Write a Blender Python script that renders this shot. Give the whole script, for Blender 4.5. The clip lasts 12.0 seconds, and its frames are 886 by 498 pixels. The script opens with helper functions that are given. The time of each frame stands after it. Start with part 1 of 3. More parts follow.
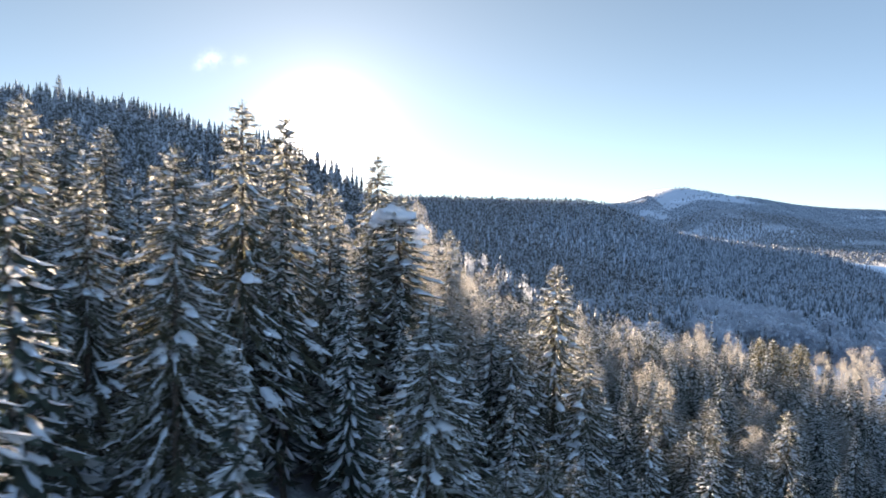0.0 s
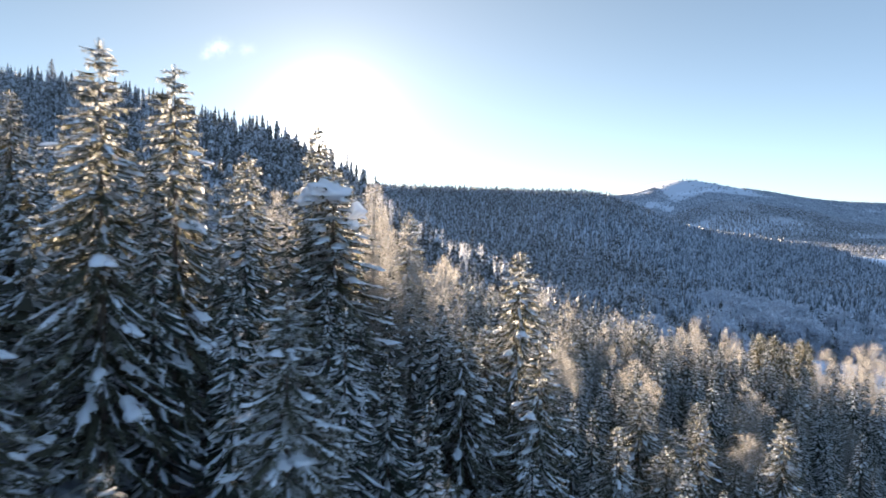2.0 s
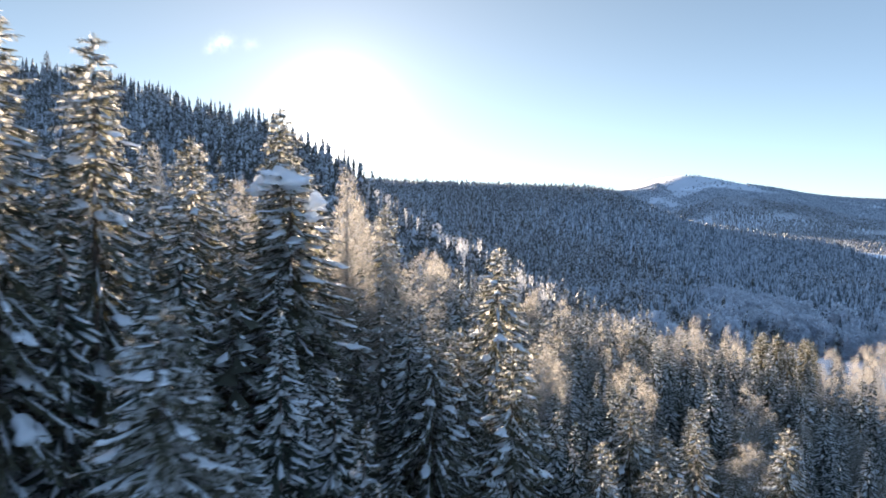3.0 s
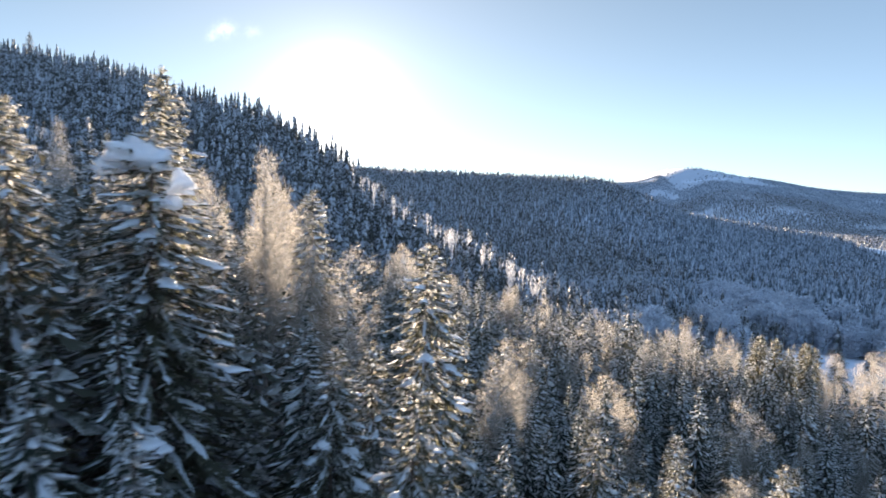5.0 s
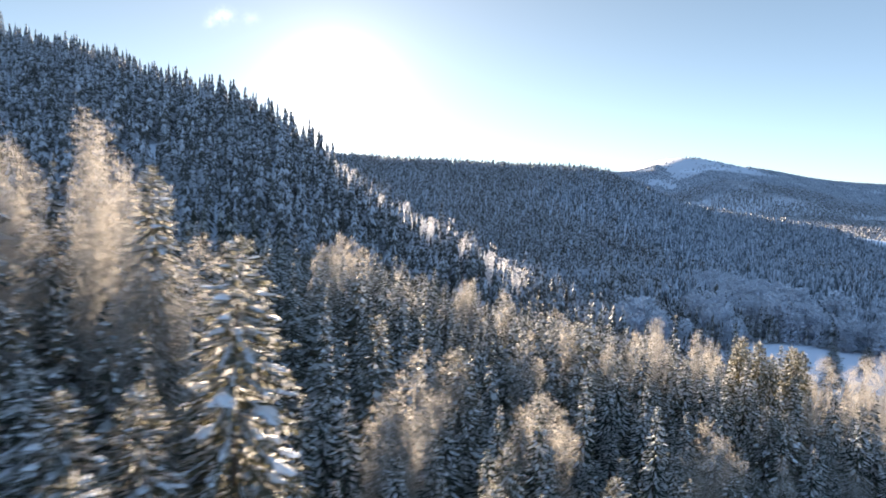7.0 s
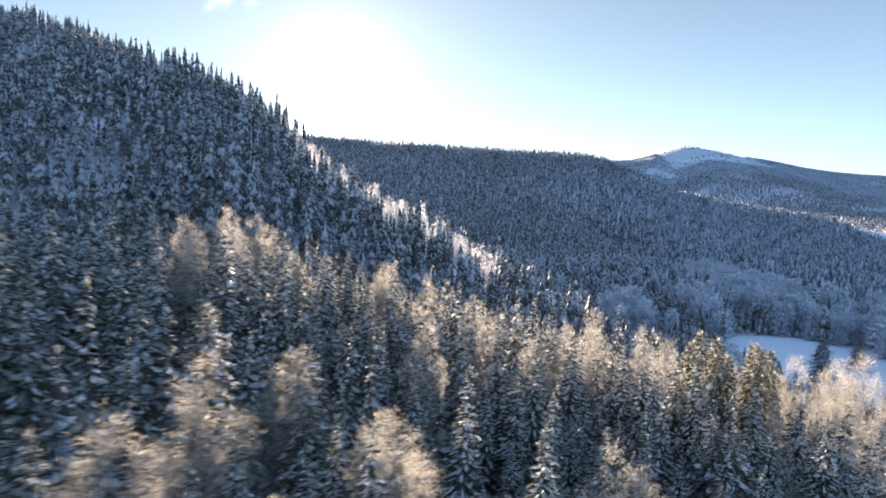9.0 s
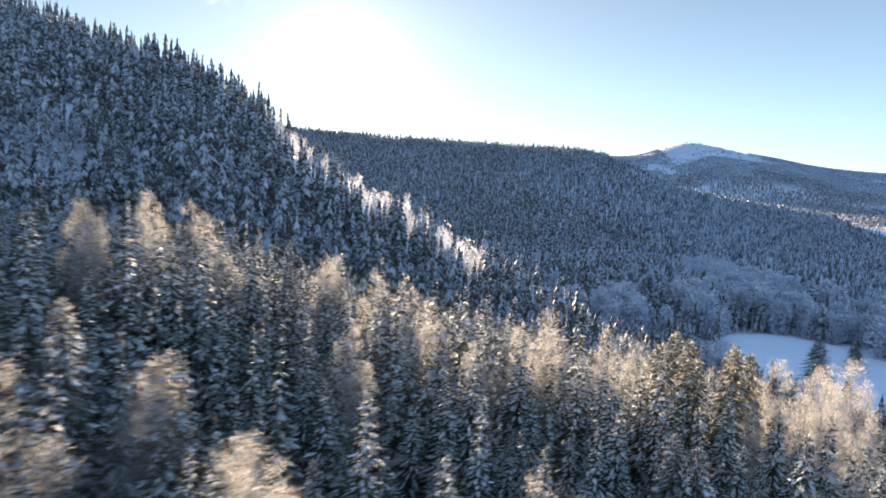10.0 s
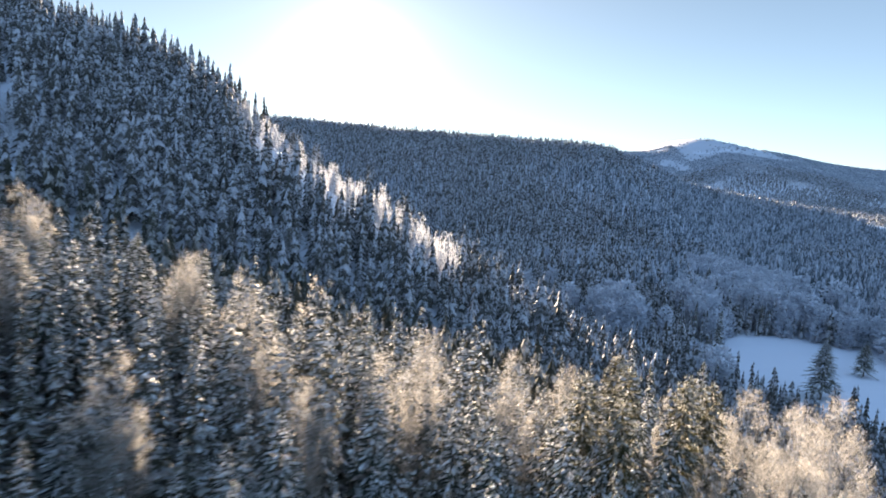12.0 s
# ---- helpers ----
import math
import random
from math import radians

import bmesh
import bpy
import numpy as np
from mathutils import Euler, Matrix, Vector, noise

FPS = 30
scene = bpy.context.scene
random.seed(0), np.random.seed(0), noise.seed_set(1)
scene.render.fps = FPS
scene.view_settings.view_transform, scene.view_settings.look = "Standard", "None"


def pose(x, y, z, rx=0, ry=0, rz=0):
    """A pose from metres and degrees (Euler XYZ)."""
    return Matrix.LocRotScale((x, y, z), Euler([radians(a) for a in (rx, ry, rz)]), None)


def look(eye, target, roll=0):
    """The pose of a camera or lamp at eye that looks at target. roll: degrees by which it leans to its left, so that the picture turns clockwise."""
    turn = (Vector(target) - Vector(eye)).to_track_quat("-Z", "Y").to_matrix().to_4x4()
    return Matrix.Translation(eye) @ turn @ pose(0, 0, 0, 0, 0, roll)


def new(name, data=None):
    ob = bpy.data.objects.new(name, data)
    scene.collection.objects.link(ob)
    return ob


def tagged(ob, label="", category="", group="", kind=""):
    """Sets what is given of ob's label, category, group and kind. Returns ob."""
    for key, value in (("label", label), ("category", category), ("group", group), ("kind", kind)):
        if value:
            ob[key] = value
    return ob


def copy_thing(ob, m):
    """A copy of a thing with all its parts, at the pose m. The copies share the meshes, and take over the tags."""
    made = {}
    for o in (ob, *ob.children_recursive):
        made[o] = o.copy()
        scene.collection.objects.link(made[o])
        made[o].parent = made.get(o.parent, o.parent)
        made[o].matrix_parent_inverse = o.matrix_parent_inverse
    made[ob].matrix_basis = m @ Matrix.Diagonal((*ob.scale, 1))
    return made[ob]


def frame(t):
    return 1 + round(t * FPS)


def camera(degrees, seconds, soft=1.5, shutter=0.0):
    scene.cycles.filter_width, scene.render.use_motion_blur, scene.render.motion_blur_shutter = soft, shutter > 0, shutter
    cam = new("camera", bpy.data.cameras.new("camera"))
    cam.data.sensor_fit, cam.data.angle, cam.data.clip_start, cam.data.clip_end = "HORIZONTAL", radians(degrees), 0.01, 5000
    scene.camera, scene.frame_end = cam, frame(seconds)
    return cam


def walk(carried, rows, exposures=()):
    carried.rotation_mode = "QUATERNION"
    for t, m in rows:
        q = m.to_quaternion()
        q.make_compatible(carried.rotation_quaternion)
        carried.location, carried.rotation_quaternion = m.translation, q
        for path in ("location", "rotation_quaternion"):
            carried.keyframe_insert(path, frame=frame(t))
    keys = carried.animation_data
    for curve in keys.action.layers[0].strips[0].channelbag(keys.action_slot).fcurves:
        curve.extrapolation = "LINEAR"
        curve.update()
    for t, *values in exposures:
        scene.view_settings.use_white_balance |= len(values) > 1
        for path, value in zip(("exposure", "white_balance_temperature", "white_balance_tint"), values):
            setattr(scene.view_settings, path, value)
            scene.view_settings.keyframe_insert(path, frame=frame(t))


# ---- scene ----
cam = camera(61.2, 12.0, soft=1.7, shutter=1.0)
PATH = [
    (0, (1.972, 0.776, 57.679), (1.898, 2.773, 57.579), 0.8),
    (0.5, (3.171, 2.785, 57.375), (3.095, 4.781, 57.267), 0.8),
    (1, (4.401, 5.143, 57.097), (4.323, 7.139, 56.983), 1.0),
    (1.5, (5.52, 7.51, 56.868), (5.439, 9.505, 56.749), 1.1),
    (2, (6.705, 10.099, 56.662), (6.615, 12.093, 56.537), 1.2),
    (2.5, (7.756, 12.747, 56.49), (7.661, 14.741, 56.359), 1.2),
    (3, (8.884, 15.655, 56.368), (8.786, 17.647, 56.23), 1.3),
    (5, (13.583, 27.59, 56.093), (13.484, 29.581, 55.929), 1.9),
    (5.5, (15.087, 30.865, 56.009), (14.988, 32.855, 55.838), 1.9),
    (6, (16.763, 34.385, 55.914), (16.666, 36.375, 55.735), 2.0),
    (6.5, (18.645, 37.831, 55.766), (18.55, 39.82, 55.579), 2.1),
    (7, (20.934, 41.481, 55.548), (20.841, 43.469, 55.354), 2.2),
    (9, (32.005, 57.924, 53.222), (31.917, 59.91, 52.995), 2.8),
    (9.5, (34.957, 62.468, 52.625), (34.872, 64.452, 52.391), 3.0),
    (10, (38.214, 67.429, 52.099), (38.124, 69.412, 51.858), 3.2),
    (10.5, (41.212, 72.223, 51.761), (41.119, 74.205, 51.514), 3.3),
    (11, (44.473, 77.376, 51.439), (44.373, 79.358, 51.188), 3.5),
    (11.5, (47.485, 82.515, 51.172), (47.373, 84.495, 50.917), 3.7),
    (12, (50.375, 87.723, 50.933), (50.254, 89.703, 50.674), 3.8),
]
walk(cam, [(t, look(eye, target, roll)) for t, eye, target, roll in PATH], exposures=[(0, 2.86, 6900, 18), (12, 2.86, 6900, 18)])

# ---- world, sun ----
SUN_AZ, SUN_EL = -11.2, 5.3            # degrees, clockwise from +y, above the horizon
SUN_DIR = Vector((math.sin(radians(SUN_AZ)) * math.cos(radians(SUN_EL)),
                  math.cos(radians(SUN_AZ)) * math.cos(radians(SUN_EL)), math.sin(radians(SUN_EL))))


def link(tree, a, b):
    tree.links.new(a, b)


def math_node(t, op, a, b=0.0):
    m = t.nodes.new("ShaderNodeMath")
    m.operation = op
    for k, v in enumerate((a, b)):
        if isinstance(v, float):
            m.inputs[k].default_value = v
        else:
            link(t, v, m.inputs[k])
    return m.outputs[0]


def added(t, fac, a, colour):
    m = t.nodes.new("ShaderNodeMix")
    m.data_type = "RGBA"
    m.blend_type = "ADD"
    m.clamp_factor = False
    m.inputs["B"].default_value = (*colour, 1)
    link(t, fac, m.inputs["Factor"])
    link(t, a, m.inputs["A"])
    return m.outputs["Result"]


CLOUD = [((-0.3385, 0.9245, 0.1765), 40000.0, 0.9), ((-0.3270, 0.9270, 0.1845), 26000.0, 1.3), ((-0.3180, 0.9297, 0.1872), 36000.0, 0.9),
         ((-0.2965, 0.9369, 0.1848), 34000.0, 0.5), ((-0.2876, 0.9394, 0.1862), 60000.0, 0.3)]


def build_world():
    w = bpy.data.worlds.new("winter_sky")
    scene.world = w
    w.use_nodes = True
    t = w.node_tree
    t.nodes.clear()
    out = t.nodes.new("ShaderNodeOutputWorld")
    bg = t.nodes.new("ShaderNodeBackground")
    sky = t.nodes.new("ShaderNodeTexSky")
    sky.sky_type = "NISHITA"
    sky.sun_disc = False
    sky.sun_elevation = radians(SUN_EL)
    sky.sun_rotation = radians(SUN_AZ)
    sky.altitude = 300
    sky.air_density, sky.dust_density, sky.ozone_density = 0.45, 0.0, 2.4
    bg.inputs["Strength"].default_value = SKY_STRENGTH
    # bright haze round the low sun
    co = t.nodes.new("ShaderNodeTexCoord")
    dot = t.nodes.new("ShaderNodeVectorMath")
    dot.operation = "DOT_PRODUCT"
    dot.inputs[1].default_value = SUN_DIR
    link(t, co.outputs["Generated"], dot.inputs[0])
    pale = t.nodes.new("ShaderNodeHueSaturation")
    pale.inputs["Saturation"].default_value = 0.70
    pale.inputs["Hue"].default_value = 0.473
    pale.inputs["Value"].default_value = 0.49
    link(t, sky.outputs["Color"], pale.inputs["Color"])
    total = pale.outputs["Color"]
    for power, gain, tint in ((1200.0, 24.0, (1.0, 0.95, 0.86)), (300.0, 1.3, (1.0, 0.97, 0.93)), (70.0, 0.55, (1.0, 0.98, 0.95)), (16.0, 0.60, (0.95, 0.98, 0.98))):
        glow = math_node(t, "POWER", math_node(t, "MAXIMUM", dot.outputs["Value"], 0.0), power)
        total = added(t, glow, total, tuple(c * gain for c in tint))
    # pale haze along the horizon
    sep = t.nodes.new("ShaderNodeSeparateXYZ")
    link(t, co.outputs["Generated"], sep.inputs[0])
    low = math_node(t, "POWER", math_node(t, "SUBTRACT", 1.0, math_node(t, "MAXIMUM", sep.outputs["Z"], 0.0)), 14.0)
    total = added(t, low, total, (0.08, 0.08, 0.08))
    # blue fill light added to the sky, strongest out of view opposite the sun
    away = math_node(t, "MULTIPLY", math_node(t, "SUBTRACT", 1.0, dot.outputs["Value"]), 0.5)
    total = added(t, away, total, (1.35, 2.65, 4.7))
    # one small fair-weather cloud
    puff = t.nodes.new("ShaderNodeTexNoise")
    puff.inputs["Scale"].default_value, puff.inputs["Detail"].default_value = 110.0, 3.0
    link(t, co.outputs["Generated"], puff.inputs["Vector"])
    wisp = math_node(t, "MAXIMUM", math_node(t, "MULTIPLY", math_node(t, "SUBTRACT", puff.outputs["Fac"], 0.30), 2.6), 0.0)
    for way, power, gain in CLOUD:
        dc = t.nodes.new("ShaderNodeVectorMath")
        dc.operation = "DOT_PRODUCT"
        dc.inputs[1].default_value = Vector(way).normalized()
        link(t, co.outputs["Generated"], dc.inputs[0])
        f = math_node(t, "POWER", math_node(t, "MAXIMUM", dc.outputs["Value"], 0.0), power)
        total = added(t, math_node(t, "MULTIPLY", f, wisp), total, (gain, gain, gain))
    link(t, total, bg.inputs["Color"])
    link(t, bg.outputs[0], out.inputs["Surface"])


SKY_STRENGTH = 0.05
build_world()
sun = new("sun", bpy.data.lights.new("sun", "SUN"))
sun.data.energy = 4.5
sun.data.angle = radians(0.6)
sun.data.color = (1.0, 0.87, 0.68)
sun.matrix_world = look(SUN_DIR * 100, (0, 0, 0))


# ---- materials ----
def nodes_of(name):
    m = bpy.data.materials.new(name)
    m.use_nodes = True
    t = m.node_tree
    t.nodes.clear()
    return m, t, t.nodes.new("ShaderNodeOutputMaterial")


def noise_node(t, scale, detail=4.0, rough=0.6, space="Object"):
    co = t.nodes.new("ShaderNodeTexCoord")
    n = t.nodes.new("ShaderNodeTexNoise")
    n.inputs["Scale"].default_value, n.inputs["Detail"].default_value, n.inputs["Roughness"].default_value = scale, detail, rough
    link(t, co.outputs[space], n.inputs["Vector"])
    return n


def ramp(t, value, stops):
    r = t.nodes.new("ShaderNodeValToRGB")
    while len(r.color_ramp.elements) < len(stops):
        r.color_ramp.elements.new(0.5)
    for e, (p, c) in zip(r.color_ramp.elements, stops):
        e.position, e.color = p, (*c, 1)
    link(t, value, r.inputs[0])
    return r.outputs[0]


def mixed(t, fac, a, b):
    m = t.nodes.new("ShaderNodeMix")
    m.data_type = "RGBA"
    for key, v in (("Factor", fac), ("A", a), ("B", b)):
        if isinstance(v, (tuple, float)):
            m.inputs[key].default_value = (*v, 1) if isinstance(v, tuple) else v
        else:
            link(t, v, m.inputs[key])
    return m.outputs["Result"]


def leafy(name, dark, light, frost, frost_at, through_light, snow_up=0.0, rough=0.7, patchy=0.45, blur=0.11, grain=1.3, sunlit_rime=0.0):
    """Needles or twigs, some of them white with frost, that let some light through."""
    m, t, out = nodes_of(name)
    geo = t.nodes.new("ShaderNodeNewGeometry")
    info = t.nodes.new("ShaderNodeObjectInfo")
    n1 = noise_node(t, grain, 3.0)
    n2 = noise_node(t, grain * 7, 2.0)
    base = mixed(t, geo.outputs["Random Per Island"], dark, light)
    base = mixed(t, math_node(t, "MULTIPLY", info.outputs["Random"], 0.35), base, tuple(c * 0.6 + 0.01 for c in light))
    f = math_node(t, "ADD", math_node(t, "MULTIPLY", n1.outputs["Fac"], 0.7), math_node(t, "MULTIPLY", geo.outputs["Random Per Island"], patchy))
    f = math_node(t, "ADD", f, math_node(t, "MULTIPLY", n2.outputs["Fac"], 0.25 if patchy > 0.3 else 0.6))
    if snow_up:
        sep = t.nodes.new("ShaderNodeSeparateXYZ")
        link(t, geo.outputs["Normal"], sep.inputs[0])
        f = math_node(t, "ADD", f, math_node(t, "MULTIPLY", sep.outputs["Z"], snow_up))
    if sunlit_rime:
        # paler upper crown: frost, with the look of sunlit tops painted into it
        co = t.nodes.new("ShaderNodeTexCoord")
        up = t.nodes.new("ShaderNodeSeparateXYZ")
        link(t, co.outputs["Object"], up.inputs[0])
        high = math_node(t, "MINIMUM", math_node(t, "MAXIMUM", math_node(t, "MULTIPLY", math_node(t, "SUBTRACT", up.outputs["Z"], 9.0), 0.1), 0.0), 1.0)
        f = math_node(t, "ADD", f, math_node(t, "MULTIPLY", high, sunlit_rime))
    fr = ramp(t, f, ((frost_at - blur, (0, 0, 0)), (frost_at + blur, (1, 1, 1))))
    colour = mixed(t, fr, base, frost)
    bs = t.nodes.new("ShaderNodeBsdfPrincipled")
    bs.inputs["Roughness"].default_value = rough
    bs.inputs["Specular IOR Level"].default_value = 0.25
    link(t, colour, bs.inputs["Base Color"])
    tr = t.nodes.new("ShaderNodeBsdfTranslucent")
    link(t, colour, tr.inputs["Color"])
    mx = t.nodes.new("ShaderNodeMixShader")
    mx.inputs[0].default_value = through_light
    link(t, bs.outputs[0], mx.inputs[1])
    link(t, tr.outputs[0], mx.inputs[2])
    link(t, mx.outputs[0], out.inputs["Surface"])
    return m


def snow_material(name, scale, bump, tint=(0.88, 0.89, 0.91)):
    m, t, out = nodes_of(name)
    n = noise_node(t, scale, 6.0)
    big = noise_node(t, scale * 0.07, 3.0)
    c = mixed(t, ramp(t, big.outputs["Fac"], ((0.3, (0, 0, 0)), (0.75, (1, 1, 1)))), tint, tuple(v * 0.9 for v in tint))
    bs = t.nodes.new("ShaderNodeBsdfPrincipled")
    bs.inputs["Roughness"].default_value = 0.6
    bs.inputs["Specular IOR Level"].default_value = 0.3
    link(t, c, bs.inputs["Base Color"])
    b = t.nodes.new("ShaderNodeBump")
    b.inputs["Strength"].default_value = bump
    b.inputs["Distance"].default_value = 0.3
    link(t, n.outputs["Fac"], b.inputs["Height"])
    link(t, b.outputs[0], bs.inputs["Normal"])
    tr = t.nodes.new("ShaderNodeBsdfTranslucent")
    link(t, c, tr.inputs["Color"])
    mx = t.nodes.new("ShaderNodeMixShader")
    mx.inputs[0].default_value = 0.52
    link(t, bs.outputs[0], mx.inputs[1])
    link(t, tr.outputs[0], mx.inputs[2])
    link(t, mx.outputs[0], out.inputs["Surface"])
    return m


def bark_material(name, dark, light, scale):
    m, t, out = nodes_of(name)
    n = noise_node(t, scale, 5.0)
    bs = t.nodes.new("ShaderNodeBsdfPrincipled")
    bs.inputs["Roughness"].default_value = 0.9
    link(t, ramp(t, n.outputs["Fac"], ((0.35, dark), (0.65, light))), bs.inputs["Base Color"])
    b = t.nodes.new("ShaderNodeBump")
    b.inputs["Strength"].default_value = 0.6
    link(t, n.outputs["Fac"], b.inputs["Height"])
    link(t, b.outputs[0], bs.inputs["Normal"])
    link(t, bs.outputs[0], out.inputs["Surface"])
    return m


def land_material():
    """Snow on the ground; the far mountain's woods show as dark cover, paled for haze, with white clearings."""
    m, t, out = nodes_of("snowy_ground")
    co = t.nodes.new("ShaderNodeTexCoord")
    sep = t.nodes.new("ShaderNodeSeparateXYZ")
    link(t, co.outputs["Object"], sep.inputs[0])
    fine = noise_node(t, 0.35, 6.0)
    wide = noise_node(t, 0.0042, 7.0, 0.62)
    stretch = t.nodes.new("ShaderNodeMapping")
    stretch.inputs["Scale"].default_value = (0.0035, 0.0018, 0.016)
    link(t, co.outputs["Object"], stretch.inputs["Vector"])
    band = t.nodes.new("ShaderNodeTexNoise")
    band.inputs["Scale"].default_value, band.inputs["Detail"].default_value, band.inputs["Roughness"].default_value = 1.0, 6.0, 0.6
    link(t, stretch.outputs[0], band.inputs["Vector"])
    speck = noise_node(t, 0.05, 3.0, 0.7)
    woods = ramp(t, math_node(t, "ADD", math_node(t, "MULTIPLY", band.outputs["Fac"], 0.8), math_node(t, "MULTIPLY", speck.outputs["Fac"], 0.2)),
                 ((0.55, (1, 1, 1)), (0.62, (0, 0, 0))))
    far = ramp(t, math_node(t, "MULTIPLY", sep.outputs["Y"], 1 / 5000), ((0.66, (0, 0, 0)), (0.72, (1, 1, 1))))
    cover = math_node(t, "MULTIPLY", math_node(t, "MULTIPLY", woods, far), 0.40)
    # frosted woods, blue-grey because distance haze is mixed into the colour
    hazy_wood_colour = mixed(t, speck.outputs["Fac"], (0.09, 0.11, 0.13), (0.30, 0.33, 0.37))
    snow = mixed(t, wide.outputs["Fac"], (0.62, 0.66, 0.72), (0.53, 0.57, 0.63))
    # canopy shade under the near spruces, painted as brown patches of needle litter
    litter_shade = noise_node(t, 0.55, 5.0, 0.7)
    under = math_node(t, "MULTIPLY", ramp(t, litter_shade.outputs["Fac"], ((0.36, (0, 0, 0)), (0.52, (1, 1, 1)))),
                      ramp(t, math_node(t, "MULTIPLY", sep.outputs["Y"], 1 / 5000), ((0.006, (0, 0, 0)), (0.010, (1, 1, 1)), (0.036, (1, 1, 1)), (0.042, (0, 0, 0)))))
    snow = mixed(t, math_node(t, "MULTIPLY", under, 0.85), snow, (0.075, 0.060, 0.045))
    bs = t.nodes.new("ShaderNodeBsdfPrincipled")
    bs.inputs["Roughness"].default_value = 0.7
    link(t, mixed(t, cover, snow, hazy_wood_colour), bs.inputs["Base Color"])
    b = t.nodes.new("ShaderNodeBump")
    b.inputs["Strength"].default_value = 0.4
    b.inputs["Distance"].default_value = 0.4
    link(t, fine.outputs["Fac"], b.inputs["Height"])
    link(t, b.outputs[0], bs.inputs["Normal"])
    link(t, bs.outputs[0], out.inputs["Surface"])
    return m


NEEDLES = leafy("spruce_needles", (0.060, 0.060, 0.042), (0.175, 0.165, 0.105), (0.58, 0.57, 0.55), 0.90, 0.60, sunlit_rime=0.13)
FROSTY_NEEDLES = leafy("frosted_spruce_needles", (0.045, 0.045, 0.032), (0.125, 0.12, 0.085), (0.58, 0.57, 0.55), 0.80, 0.45, blur=0.12)
SUNLIT_RIMED_NEEDLES = leafy("sunlit_rimed_spruce_needles", (0.030, 0.038, 0.030), (0.085, 0.100, 0.072), (0.58, 0.57, 0.55), 1.08, 0.55, blur=0.12, sunlit_rime=0.22)
PINE_NEEDLES = leafy("pine_needles", (0.050, 0.050, 0.024), (0.15, 0.125, 0.060), (0.56, 0.54, 0.48), 0.85, 0.58, sunlit_rime=0.20)
FROST_TWIGS = leafy("frosted_twigs", (0.19, 0.168, 0.14), (0.34, 0.31, 0.27), (0.43, 0.405, 0.37), 0.66, 0.58, rough=0.9, blur=0.2)
FAR_SPRUCE = leafy("far_spruce", (0.055, 0.054, 0.046), (0.13, 0.125, 0.108), (0.52, 0.53, 0.56), 1.12, 0.30, snow_up=0.30, patchy=0.20, blur=0.20, grain=0.5)
# valley and mountain spruces: distance haze put into the paler, bluer needle colours
HAZY_RIDGE_SPRUCE = leafy("frosted_hazy_far_spruce", (0.058, 0.078, 0.088), (0.14, 0.17, 0.185), (0.50, 0.54, 0.60), 1.0, 0.25, snow_up=0.12, patchy=0.25, blur=0.28, grain=0.05)
HAZY_MOUNTAIN_SPRUCE = leafy("rimed_hazy_mountain_spruce", (0.11, 0.13, 0.145), (0.18, 0.205, 0.22), (0.40, 0.43, 0.47), 1.02, 0.25, snow_up=0.25, patchy=0.10, blur=0.35, grain=0.02)
FAR_FROST = leafy("far_frosted", (0.29, 0.29, 0.30), (0.45, 0.455, 0.47), (0.58, 0.585, 0.60), 0.65, 0.50, blur=0.2)
VALLEY_FROST = leafy("hoar_frosted_twigs", (0.34, 0.37, 0.41), (0.48, 0.51, 0.56), (0.60, 0.63, 0.68), 0.78, 0.45, patchy=0.30, blur=0.25, grain=0.2)
SNOW = snow_material("branch_snow", 3.0, 0.5)
BARK = bark_material("spruce_bark", (0.045, 0.032, 0.024), (0.15, 0.11, 0.085), 6.0)
BIRCH_BARK = bark_material("birch_bark", (0.06, 0.05, 0.045), (0.55, 0.52, 0.48), 3.0)
LAND = land_material()


# ---- the lie of the land ----
def soft(v, k):
    return k * np.logaddexp(0.0, np.asarray(v, float) / k)


def step(a, b, v):
    s = np.clip((np.asarray(v, float) - a) / (b - a), 0, 1)
    return s * s * (3 - 2 * s)


def patch(x, y, scale, seed):
    """Smooth random values between about -1 and 1."""
    r = np.random.default_rng(seed)
    total = np.zeros(np.shape(x))
    for k in range(6):
        a, f = r.uniform(0, 6.28), scale * 1.6 ** (k % 3)
        total += np.sin((x * math.cos(a) + y * math.sin(a)) / f * 6.28 + r.uniform(0, 6.28))
    return total / 3.5


